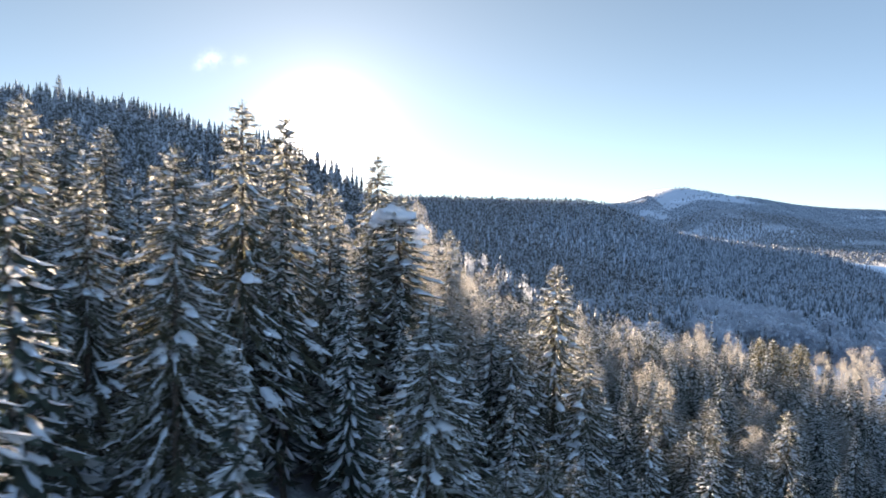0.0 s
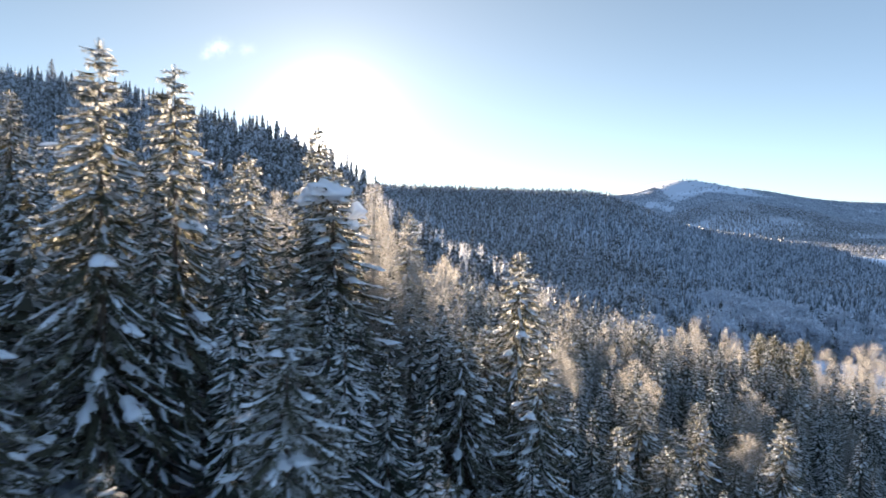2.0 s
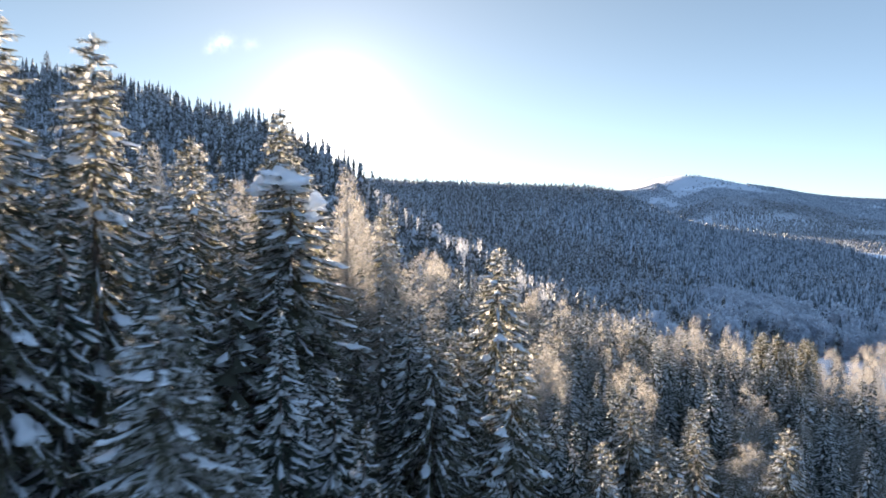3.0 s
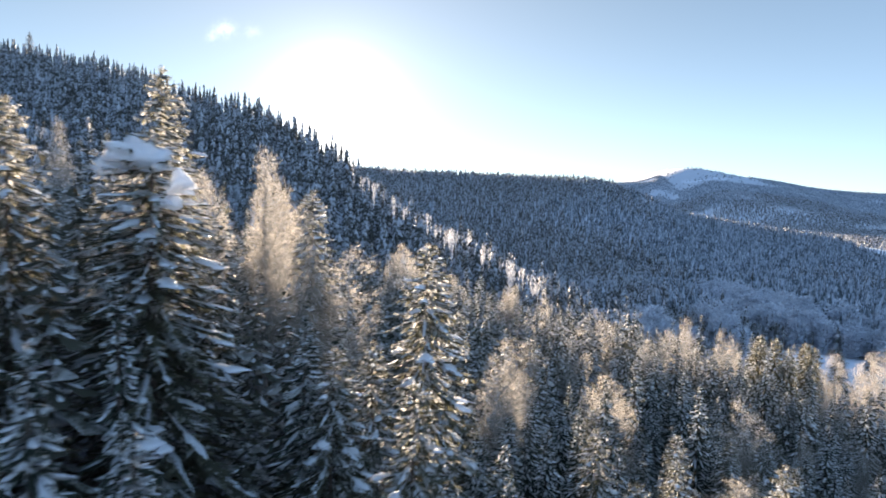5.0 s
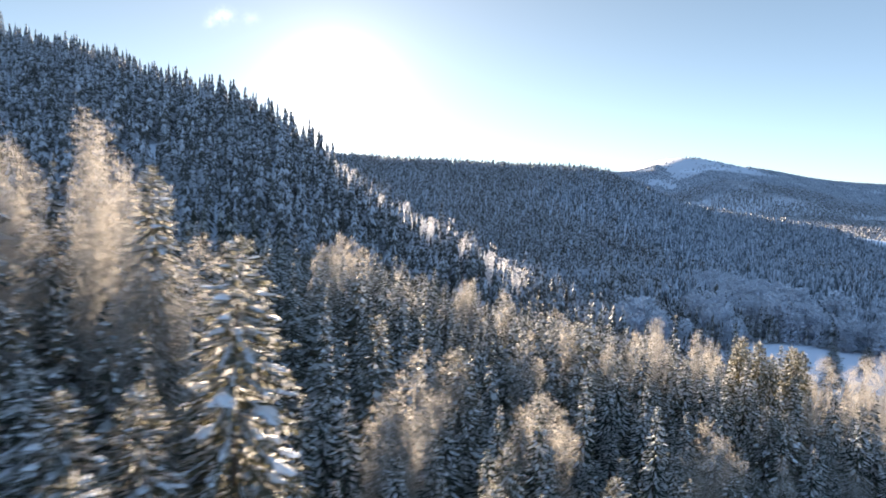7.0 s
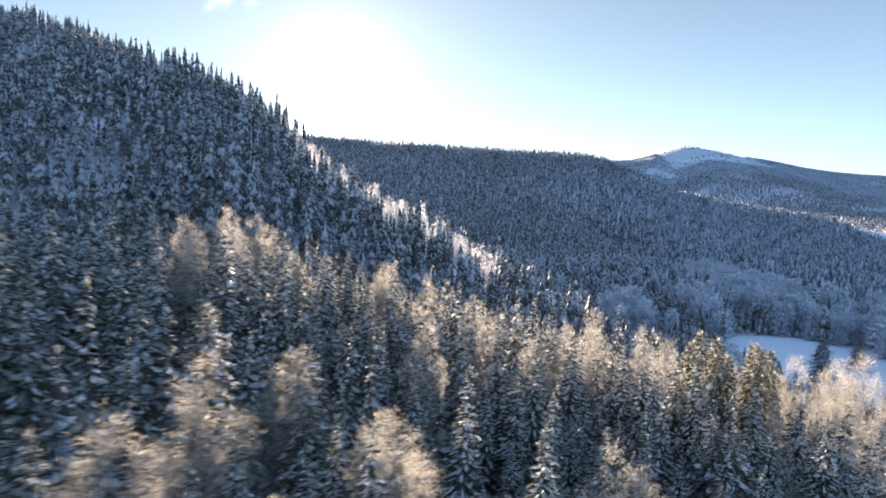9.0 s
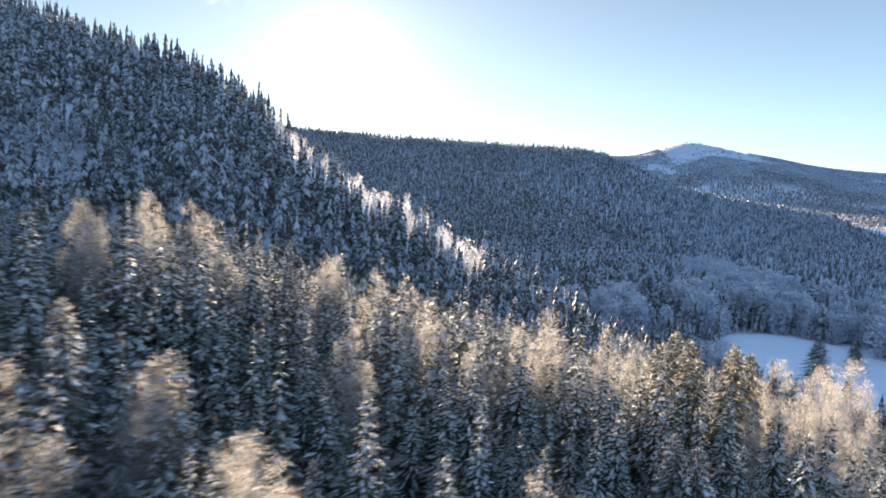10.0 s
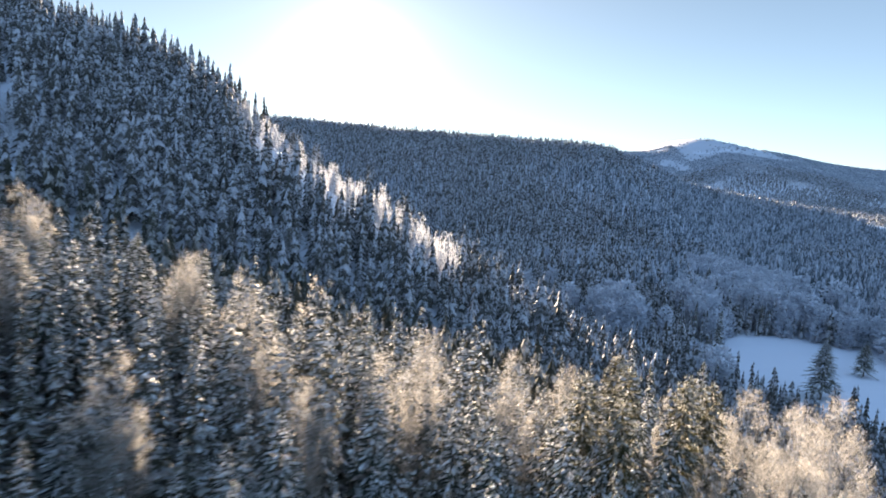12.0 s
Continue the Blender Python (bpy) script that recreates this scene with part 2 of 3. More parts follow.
def ground(x, y):
    x, y = np.asarray(x, float), np.asarray(y, float)
    valley = -48 - 16 * step(500, 1500, y) + 1.2 * np.sin(x / 70) * np.sin(y / 90)
    # the near spur under the flight
    near = 21 + 0.72 * (soft(16 - x, 6) - soft(-13 - x, 6)) - 0.24 * soft(x - 31, 6) - 0.38 * soft(x - 88, 8) - 0.18 * soft(y - 155, 8) - 0.11 * soft(y - 190, 10)
    near = near - 0.22 * soft(y - 98, 8) * step(12, -25, x) - 0.3 * soft(-75 - x, 10)
    # the next spur, with the wooded crest
    crest_y = 372 - 0.42 * np.clip(x, -260, 200) + 0.1 * soft(-260 - x, 30)
    d = crest_y - y
    crest = 29 - 0.53 * x - 0.18 * soft(-85 - x, 15) - 0.23 * soft(-200 - x, 15) + 2 * np.exp(-((x + 42) / 25) ** 2)
    spur = crest - 0.15 * soft(d, 8) - 0.17 * soft(d - 70, 20) - 0.38 * soft(-d, 12)
    # the long ridge over the valley
    ridge = 82 - 0.45 * soft(x - 255, 18) + 0.34 * soft(x - 400, 25) + 0.03 * soft(-x, 60) - 0.27 * soft(1447 - y, 40) - 0.10 * soft(y - 1447, 60)
    ridge = ridge + 7 * patch(x, y, 420, 43) * step(1440, 1250, y)
    # the bare-topped mountain far off
    dx = x - 1190
    high = np.where(dx < 0, 106 + 86 * np.exp(-(dx / 210) ** 2), 57 + 135 * np.exp(-(np.abs(dx) / 600) ** 1.6))
    high = high + 20 * step(180, 520, dx) + 10 * np.exp(-(dx / 230) ** 2)
    mount = high + 9 + 5 * np.sin(x / 170) - 0.21 * soft(4300 - y, 60)
    mount = mount + (12 * patch(x, y, 800, 41) + 6 * patch(x, y, 300, 42)) * step(4300, 4000, y)
    k = 7.0
    total = np.logaddexp.reduce(np.stack([valley, near, spur, ridge, mount]) / k, axis=0) * k
    return total


def path_clear(x, y, ends=(2.0, 0.8, 50.4, 87.7)):
    """Distance in plan to a line, as a rule that of the flight."""
    ax, ay, bx, by = ends
    s = np.clip(((x - ax) * (bx - ax) + (y - ay) * (by - ay)) / ((bx - ax) ** 2 + (by - ay) ** 2), 0, 1)
    return np.hypot(x - ax - s * (bx - ax), y - ay - s * (by - ay))


def big_mesh(name, verts, tris, mats, mat_index=None, smooth=False):
    """A mesh of triangles from arrays."""
    verts, tris = np.ascontiguousarray(verts, np.float32), np.ascontiguousarray(tris, np.int32)
    me = bpy.data.meshes.new(name)
    me.vertices.add(len(verts))
    me.vertices.foreach_set("co", verts.ravel())
    me.loops.add(tris.size)
    me.loops.foreach_set("vertex_index", tris.ravel())
    me.polygons.add(len(tris))
    me.polygons.foreach_set("loop_start", np.arange(0, tris.size, 3, dtype=np.int32))
    for m in mats:
        me.materials.append(m)
    if mat_index is not None:
        me.polygons.foreach_set("material_index", np.ascontiguousarray(mat_index, np.int32))
    if smooth:
        me.polygons.foreach_set("use_smooth", np.ones(len(tris), bool))
    me.update(calc_edges=True)
    me.validate()
    return me


def build_land():
    ys = np.concatenate([np.arange(-300, -20, 28), np.arange(-20, 620, 5.0), 620 * 1.024 ** np.arange(0, 89)])
    ys = ys[ys < 4990]
    u = np.linspace(-1, 1, 190)
    xs = 260 * u * (1 + 13.5 * np.abs(u) ** 3.2)
    X, Y = np.meshgrid(xs, ys)
    Z = ground(X, Y)
    Z = Z + 0.25 * np.sin(X * 0.9 + 2 * np.sin(Y * 0.4)) * np.sin(Y * 0.7) * (Y < 620)
    v = np.stack([X.ravel(), Y.ravel(), Z.ravel()], 1)
    n, m = len(xs), len(ys)
    a = (np.arange(m - 1)[:, None] * n + np.arange(n - 1)[None, :]).ravel()
    t = np.concatenate([np.stack([a, a + 1, a + n + 1], 1), np.stack([a, a + n + 1, a + n], 1)])
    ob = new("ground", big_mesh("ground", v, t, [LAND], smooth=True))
    tagged(ob, "snow-covered ground of slopes, valley fields and far mountain", "ground", kind="structure")


build_land()


# ---- tree shapes ----
class Shape:
    """Gathers triangles."""
    def __init__(self):
        self.v, self.t = [], []

    def add(self, verts, tris):
        k = len(self.v)
        self.v.extend(verts)
        self.t.extend((a + k, b + k, c + k) for a, b, c in tris)

    def tube(self, pts, radii, sides):
        rings = []
        for p, r in zip(pts, radii):
            rings.append([(p[0] + r * math.cos(6.2832 * i / sides), p[1] + r * math.sin(6.2832 * i / sides), p[2]) for i in range(sides)])
        tris = []
        for k in range(len(pts) - 1):
            for i in range(sides):
                a, b = k * sides + i, k * sides + (i + 1) % sides
                tris += [(a, b, b + sides), (a, b + sides, a + sides)]
        self.add([q for ring in rings for q in ring], tris)

    def arrays(self):
        return np.array(self.v, float), np.array(self.t, int)


def spray(shape, p, d, side, length, width):
    """One flat kite of needles from p along d."""
    tip = (p[0] + d[0] * length, p[1] + d[1] * length, p[2] + d[2] * length)
    m = (p[0] + d[0] * length * 0.45, p[1] + d[1] * length * 0.45, p[2] + d[2] * length * 0.40)
    w = width
    shape.add([p, (m[0] + side[0] * w, m[1] + side[1] * w, m[2] + side[2] * w), tip, (m[0] - side[0] * w, m[1] - side[1] * w, m[2] - side[2] * w)],
              [(0, 1, 2), (0, 2, 3)])


def arm(shape, rng, at, ca, sa, s0, s1, w, ridge, sag, cuts):
    """A pointed, roof-shaped strip that follows a branch from s0 to s1."""
    p = at(s0)
    vs, ts = [(p[0], p[1], p[2] + ridge * 0.3)], []
    for c in range(cuts):
        p = at(s0 + (s1 - s0) * ((c + 0.8) / (cuts + 0.6) if cuts < 3 else (c + 0.3) / (cuts - 0.4)))
        k = w * (1.0 if c == 0 and cuts > 1 else 0.85) * rng.uniform(0.75, 1.25)
        l, r = k * rng.uniform(0.4, 1.45), k * rng.uniform(0.4, 1.45)
        h = ridge * rng.uniform(0.7, 1.3)
        vs += [(p[0] - sa * l, p[1] + ca * l, p[2] - sag * l), (p[0], p[1], p[2] + h), (p[0] + sa * r, p[1] - ca * r, p[2] - sag * r)]
    p = at(s1)
    vs.append((p[0], p[1], p[2] - 0.02))
    e = len(vs) - 1
    ts += [(0, 2, 1), (0, 3, 2), (e, e - 3, e - 2), (e, e - 2, e - 1)]
    for c in range(cuts - 1):
        b = 1 + 3 * c
        ts += [(b, b + 1, b + 4), (b, b + 4, b + 3), (b + 1, b + 2, b + 5), (b + 1, b + 5, b + 4)]
    shape.add(vs, ts)


def lump(shape, rng, at, ca, sa, s0, s1, w, h, rings, sides, aside=0.0):
    """A rounded, uneven cushion of snow that lies along a branch from s0 to s1."""
    p = at(s0)
    vs, ts = [(p[0], p[1], p[2] + 0.2 * h)], []
    for c in range(rings):
        f = (c + 0.75) / (rings + 0.5)
        p = at(s0 + (s1 - s0) * f)
        k = (4 * f * (1 - f)) ** 0.5 * rng.uniform(0.65, 1.3)
        off = w * rng.uniform(-0.35, 0.35) + aside
        for i in range(sides):
            b = 6.2832 * i / sides
            u, v = off + w * k * math.cos(b), h * k * (math.sin(b) if math.sin(b) > 0 else 0.35 * math.sin(b))
            vs.append((p[0] - sa * u, p[1] + ca * u, p[2] + 0.35 * h + v - 0.25 * abs(u)))
    p = at(s1)
    vs.append((p[0], p[1], p[2] + 0.1 * h))
    e = len(vs) - 1
    for i in range(sides):
        j = (i + 1) % sides
        ts += [(0, 1 + j, 1 + i), (e, e - sides + i, e - sides + j)]
        for c in range(rings - 1):
            a, b = 1 + c * sides + i, 1 + c * sides + j
            ts += [(a, b, b + sides), (a, b + sides, a + sides)]
    shape.add(vs, ts)


def spruce(seed, H=22.0, R=3.3, gap=0.5, per=5, level=2, snow_share=0.8, lean=0.25, fall=0.70):
    """Crown, snow and trunk of a spruce with its foot at the origin and its tip at H. level: 2 fine, 1 plain, 0 light."""
    rng = random.Random(seed)
    crown, snow, trunk = Shape(), Shape(), Shape()
    bend = (rng.uniform(-lean, lean), rng.uniform(-lean, lean))
    axis = lambda z: (bend[0] * math.sin(3.1 * z / H), bend[1] * math.sin(2.3 * z / H))
    zs = [H * k / 8 for k in range(9)]
    trunk.tube([(*axis(z), z) for z in zs], [max(0.02, 0.011 * (H - z) + 0.01) for z in zs], 6)
    z = 0.20 * H
    lop = rng.uniform(0, 6.28)
    while z < H - 0.35:
        f = (H - z) / H
        r0 = R * f ** fall * rng.uniform(0.84, 1.12)
        n = per if f > 0.10 else max(4, per - 1)
        turn = rng.uniform(0, 6.28)
        for i in range(n):
            a = turn + 6.2832 * i / n + rng.uniform(-0.3, 0.3)
            r = r0 * rng.uniform(0.68, 1.2) * (1 + 0.10 * math.cos(a - lop))
            if r < 0.10:
                continue
            up = 0.50 * (1 - min(1, f / 0.18)) - 0.14 - 0.46 * min(1, f / 0.5) + rng.uniform(-0.12, 0.12)
            curl = 0.16 + 0.12 * rng.random()
            ca, sa = math.cos(a), math.sin(a)
            ox, oy = axis(z)
            zb = z + rng.uniform(-0.5, 0.5) * gap

            def at(q):
                return (ox + ca * r * q, oy + sa * r * q, zb + r * (up * q - 0.24 * q * q + curl * q ** 3))

            wide = 0.10 + 0.13 * r ** 0.8
            if level == 2:
                k = max(9, int(30 * min(1.0, 0.35 + r / 2.8)))
                for m in range(k):
                    q = 0.15 + 0.87 * ((m + rng.random()) / k) ** 0.75
                    side = -1 if (m + i) % 2 else 1
                    lat, hang = side * rng.uniform(0.35, 1.0), rng.uniform(0.05, 0.55)
                    if rng.random() < 0.35:
                        lat, hang = lat * 0.4, rng.uniform(0.9, 1.8)
                    d = Vector((ca * 0.7 - sa * lat, sa * 0.7 + ca * lat, -hang)).normalized()
                    l = min(0.80, (0.20 + 0.24 * r * (1.15 - q)) * rng.uniform(0.6, 1.3))
                    flat = Vector((0, 0, 1)).cross(d).normalized() * 0.9 + Vector((0, 0, rng.uniform(-0.6, 0.6)))
                    spray(crown, at(q), d, flat, l, l * rng.uniform(0.10, 0.20))
                arm(crown, rng, at, ca, sa, 0.1, 1.04, wide * 0.35, 0.02, 0.6, 2)
            elif level == 1:
                arm(crown, rng, at, ca, sa, 0.08, 1.05, wide * 0.85, 0.02, 0.75, 2)
                for m in range(6):
                    q = rng.uniform(0.30, 1.0)
                    side = -1 if m % 2 else 1
                    lat = side * rng.uniform(0.3, 0.9)
                    d = Vector((ca * 0.6 - sa * lat, sa * 0.6 + ca * lat, -rng.uniform(0.2, 1.2))).normalized()
                    l = min(0.80, 0.25 + 0.24 * r) * rng.uniform(0.6, 1.25)
                    spray(crown, at(q), d, Vector((0, 0, 1)).cross(d).normalized() * 0.9 + Vector((0, 0, rng.uniform(-0.4, 0.4))), l, l * 0.20)
            else:
                arm(crown, rng, at, ca, sa, 0.05, 1.05, wide * 1.7, 0.03, 0.9, 1)
            if rng.random() < snow_share * (0.6 + 0.5 * min(1, f / 0.25)):
                q0 = rng.uniform(0.15, 0.70)
                big = rng.random()
                if level == 2:
                    if big < 0.42 and r > 1.2:
                        k = (0.11 + 0.072 * r) * rng.uniform(0.6, 1.2)
                        lump(snow, rng, at, ca, sa, q0, min(1.08, q0 + rng.uniform(0.28, 0.55)), k, k * rng.uniform(0.4, 0.65), 5, 6)
                        for _ in range(rng.randrange(3)):
                            q1, k1 = q0 + rng.uniform(-0.05, 0.25), k * rng.uniform(0.45, 0.8)
                            lump(snow, rng, at, ca, sa, q1, min(1.10, q1 + rng.uniform(0.15, 0.35)), k1, k1 * rng.uniform(0.5, 0.8), 3, 5, rng.choice((-1, 1)) * k * rng.uniform(0.6, 1.2))
                    else:
                        k = (0.07 + 0.030 * r) * rng.uniform(0.5, 1.2)
                        lump(snow, rng, at, ca, sa, q0, min(1.06, q0 + rng.uniform(0.12, 0.32)), k, k * rng.uniform(0.6, 1.0), 3, 5)
                    arm(snow, rng, at, ca, sa, 0.2, rng.uniform(0.8, 1.05), 0.045 + 0.012 * r, 0.06, 0.5, 2)
                    if rng.random() < 0.55:
                        q0 = rng.uniform(0.4, 0.9)
                        k = (0.06 + 0.03 * r) * rng.uniform(0.6, 1.1)
                        lump(snow, rng, at, ca, sa, q0, min(1.05, q0 + rng.uniform(0.08, 0.2)), k, k * 0.8, 2, 5)
                elif level == 1:
                    k = (0.08 + 0.065 * r) * rng.uniform(0.6, 1.2)
                    lump(snow, rng, at, ca, sa, q0 * 0.6, min(1.06, q0 + rng.uniform(0.40, 0.8)), k, k * 0.5, 2, 4)
                else:
                    k = wide * rng.uniform(0.35, 0.9)
                    arm(snow, rng, at, ca, sa, q0, min(1.05, q0 + rng.uniform(0.30, 0.75)), k, 0.07 + 0.35 * k, 0.15, 1)
        z += gap * (0.42 + 0.9 * f) * rng.uniform(0.8, 1.2)
    ox, oy = axis(H)
    for i in range(6):
        a = i * 1.05
        spray(crown, (ox, oy, H - 0.75), Vector((0.30 * math.cos(a), 0.30 * math.sin(a), 1)).normalized(), Vector((-math.sin(a), math.cos(a), 0)), 0.76, 0.035)
    return crown.arrays(), snow.arrays(), trunk.arrays()


def feather(shape, rng, p, d, length, width):
    """A thin tapered frosted twig."""
    side = d.cross(Vector((rng.uniform(-1, 1), rng.uniform(-1, 1), rng.uniform(-1, 1)))).normalized() * width
    shape.add([tuple(p - side), tuple(p + side), tuple(p + d * length)], [(0, 1, 2)])


def birch(seed, H=15.0, R=2.3, clumps=150, twigs=74, foot=0.30, width=0.011, length=0.42, spread=0.8):
    """Frosted crown and trunk with limbs of a leafless birch."""
    rng = random.Random(seed)
    crown, trunk, limbs = Shape(), Shape(), Shape()
    b1, b2 = rng.uniform(-0.5, 0.5), rng.uniform(-0.5, 0.5)
    axis = lambda z: Vector((b1 * math.sin(2.2 * z / H), b2 * math.sin(1.7 * z / H), z))
    zs = [H * 0.93 * k / 7 for k in range(8)]
    trunk.tube([tuple(axis(z)) for z in zs], [max(0.012, 0.0085 * (H - z)) for z in zs], 6)
    stems = [(0.0, 0.0, 1.0, 0.72)]
    for k in range(rng.randint(2, 4)):
        b, off = rng.uniform(0, 6.28), R * rng.uniform(0.30, 0.62)
        stems.append((off * math.cos(b), off * math.sin(b), rng.uniform(0.70, 0.95), rng.uniform(0.42, 0.62)))
    for c in range(clumps):
        f = (c // len(stems) + rng.random()) / (clumps // len(stems) + 1)
        sx, sy, top, share = stems[c % len(stems)]
        z = H * (foot + (0.985 * top - foot) * f ** 0.85)
        g = (z / H - foot) / (top - foot)
        prof = math.sin(math.pi * min(1, 0.16 + 0.84 * g) ** 0.9) ** 0.7 if g < 0.985 else 0.1
        a = rng.uniform(0, 6.2832)
        r = R * share * prof * rng.uniform(0.25, 1.0) ** 0.5
        lean = min(1, 0.35 + g)
        centre = axis(z) + Vector((math.cos(a) * r + sx * lean, math.sin(a) * r + sy * lean, 0))
        if r > 0.35 and c % 2 == 0:
            root = axis(max(0.2 * H, z - r * 1.3 - 0.3))
            mid = root.lerp(centre, 0.5) + Vector((0, 0, 0.12 * r))
            limbs.tube([tuple(root), tuple(mid), tuple(centre)], [0.014 + 0.010 * r, 0.018, 0.006], 4)
        for k in range(twigs):
            w = a + rng.gauss(0, 0.95)
            d = Vector((math.cos(w) * spread, math.sin(w) * spread, rng.uniform(-0.45, 1.25))).normalized()
            p = centre + Vector((rng.gauss(0, 0.24), rng.gauss(0, 0.24), rng.gauss(0, 0.28)))
            feather(crown, rng, p, d, length * rng.uniform(0.45, 1.1) * (0.6 + 0.4 * prof), width * rng.uniform(0.6, 1.5))
    return crown.arrays(), trunk.arrays(), limbs.arrays()


def tiers(seed, H=16.0, R=2.2, layers=6, points=6, snowy=0.3):
    """A spruce seen from far: ragged drooping tiers."""
    rng = random.Random(seed)
    s = Shape()
    for k in range(layers):
        f = k / layers
        z0 = H * (0.10 + 0.90 * f)
        z1 = min(H, z0 + H * 1.55 / layers)
        r = R * (1 - f) ** 0.70 * rng.uniform(0.75, 1.2) + 0.05
        ox, oy = rng.uniform(-0.10, 0.10) * R, rng.uniform(-0.10, 0.10) * R
        ring = []
        turn = rng.uniform(0, 6.28)
        for i in range(2 * points):
            a = turn + math.pi * i / points + rng.uniform(-0.15, 0.15)
            q = r * (rng.uniform(0.70, 1.3) if i % 2 == 0 else rng.uniform(0.30, 0.55))
            ring.append((ox + q * math.cos(a), oy + q * math.sin(a), z0 - (0.30 * q if i % 2 == 0 else -0.22 * q) + rng.uniform(-0.1, 0.1)))
        n = 2 * points
        s.add(ring + [(0, 0, z1)], [(i, (i + 1) % n, n) for i in range(n)])
    v, t = s.arrays()
    return v, t, np.array([int(rng.random() < snowy) for _ in t])


def plume(seed, H=13.0, R=2.2, count=150, length=0.9, width=0.16):
    """A frosted leafless tree seen from far: a rounded crown of fine pale twigs on several stems."""
    rng = random.Random(seed)
    s = Shape()
    heads = [(0.0, 0.0, 1.0, 0.75)] + [(R * rng.uniform(-0.5, 0.5), R * rng.uniform(-0.5, 0.5), rng.uniform(0.70, 0.95), rng.uniform(0.4, 0.6)) for _ in range(4)]
    for k in range(count):
        sx, sy, top, share = heads[k % 5]
        a, f = rng.uniform(0, 6.28), rng.random()
        z = H * (0.05 + 0.88 * top * f)
        r = R * share * rng.random() ** 0.4 * math.sin(math.pi * (0.20 + 0.72 * f)) ** 0.7
        p = Vector((sx + r * math.cos(a), sy + r * math.sin(a), z))
        d = Vector((0.7 * math.cos(a) + rng.uniform(-0.5, 0.5), 0.7 * math.sin(a) + rng.uniform(-0.5, 0.5), rng.uniform(0.1, 1.3))).normalized()
        feather(s, rng, p, d, length * rng.uniform(0.6, 1.4), width * rng.uniform(0.6, 1.3))
    return s.arrays()


def joined(shapes, x, y, z, size, wide, turn, pick):
    """Many copies of a few shapes as one array of triangles."""
    V, T, M, off = [], [], [], 0
    for k, (v, t, *m) in enumerate(shapes):
        sel = np.where(pick == k)[0]
        if not len(sel):
            continue
        c, s = np.cos(turn[sel])[:, None], np.sin(turn[sel])[:, None]
        w, h = wide[sel][:, None], size[sel][:, None]
        px = (v[None, :, 0] * c - v[None, :, 1] * s) * w + x[sel][:, None]
        py = (v[None, :, 0] * s + v[None, :, 1] * c) * w + y[sel][:, None]
        pz = v[None, :, 2] * h + z[sel][:, None]
        V.append(np.stack([px, py, pz], 2).reshape(-1, 3))
        T.append((t[None] + (np.arange(len(sel)) * len(v))[:, None, None]).reshape(-1, 3) + off)
        M.append(np.tile(m[0] if m else np.zeros(len(t), int), len(sel)))
        off += len(V[-1])
    return np.concatenate(V), np.concatenate(T), np.concatenate(M)


def part(name, arrays, material, parent, label="", smooth=False, kind=""):
    ob = new(name, big_mesh(name, *arrays, [material], smooth=smooth))
    ob.parent = parent
    return tagged(ob, label, kind=kind)


def spruce_thing(seed, needles, **shape):
    root = new("spruce_tree")
    crown, snow, trunk = spruce(seed, **shape)
    part("trunk", trunk, BARK, root, "grey-brown bark", smooth=True)
    part("crown", crown, needles, root, "dark green needles dusted with frost", kind="stuff")
    part("snow_cover", snow, SNOW, root, "clumps of white snow lying on the branches", smooth=True, kind="stuff")
    return tagged(root, "tall dark green spruce laden with snow on the slope", "spruce tree", "spruces on the slope")


def birch_thing(seed, **shape):
    root = new("birch_tree")
    crown, trunk, limbs = birch(seed, **shape)
    stem = part("trunk", trunk, BIRCH_BARK, root, "pale bark with dark marks", smooth=True)
    part("branchwork", limbs, BIRCH_BARK, stem, "thin rising grey limbs", smooth=True, kind="stuff")
    part("crown", crown, FROST_TWIGS, root, "leafless twigs white with frost", kind="stuff")
    return tagged(root, "leafless birch with twigs white with hoar frost", "birch tree", "frosted birches on the slope")


def pine_thing(seed, **shape):
    root = new("pine_tree")
    crown, snow, trunk = spruce(seed, **shape)
    part("trunk", trunk, BARK, root, "brown bark", smooth=True)
    part("crown", crown, PINE_NEEDLES, root, "yellow-green needles edged with frost", kind="stuff")
    part("snow_cover", snow, SNOW, root, "small clumps of white snow on the branches", smooth=True, kind="stuff")
    return tagged(root, "yellow-green pine with frosted needles on the crest", "pine tree", "pines on the crest")


# ---- trees of the near slope ----
rng = np.random.default_rng(7)
SPRUCE_H, BIRCH_H, PINE_H = 22.0, 15.0, 15.0
FINE = [spruce_thing(11 + k, NEEDLES, H=SPRUCE_H, R=4.1 + 0.2 * k, per=6, gap=0.52, level=2, snow_share=0.66, fall=0.60) for k in range(4)]
PLAIN = [spruce_thing(31 + k, SUNLIT_RIMED_NEEDLES, H=SPRUCE_H, R=2.9 + 0.2 * k, per=5, gap=0.72, level=1, snow_share=0.95, fall=0.72) for k in range(4)]
BIRCHES = [birch_thing(51 + k, H=BIRCH_H, R=2.1 + 0.25 * k) for k in range(4)]
SHADY = spruce_thing(46, FAR_SPRUCE, H=SPRUCE_H, R=3.0, per=5, gap=0.8, level=1, snow_share=0.1, fall=0.5)
WHITE = spruce_thing(45, FAR_FROST, H=SPRUCE_H, R=3.4, per=6, gap=0.6, level=1, snow_share=1.6, fall=0.75)
BROAD = [birch_thing(61 + k, H=BIRCH_H, R=3.9 + 0.3 * k, clumps=260, twigs=80, foot=0.16) for k in range(2)]
PINES = [pine_thing(71 + k, H=PINE_H, R=2.7, per=7, gap=0.42, level=2, snow_share=0.25, fall=0.48) for k in range(2)]

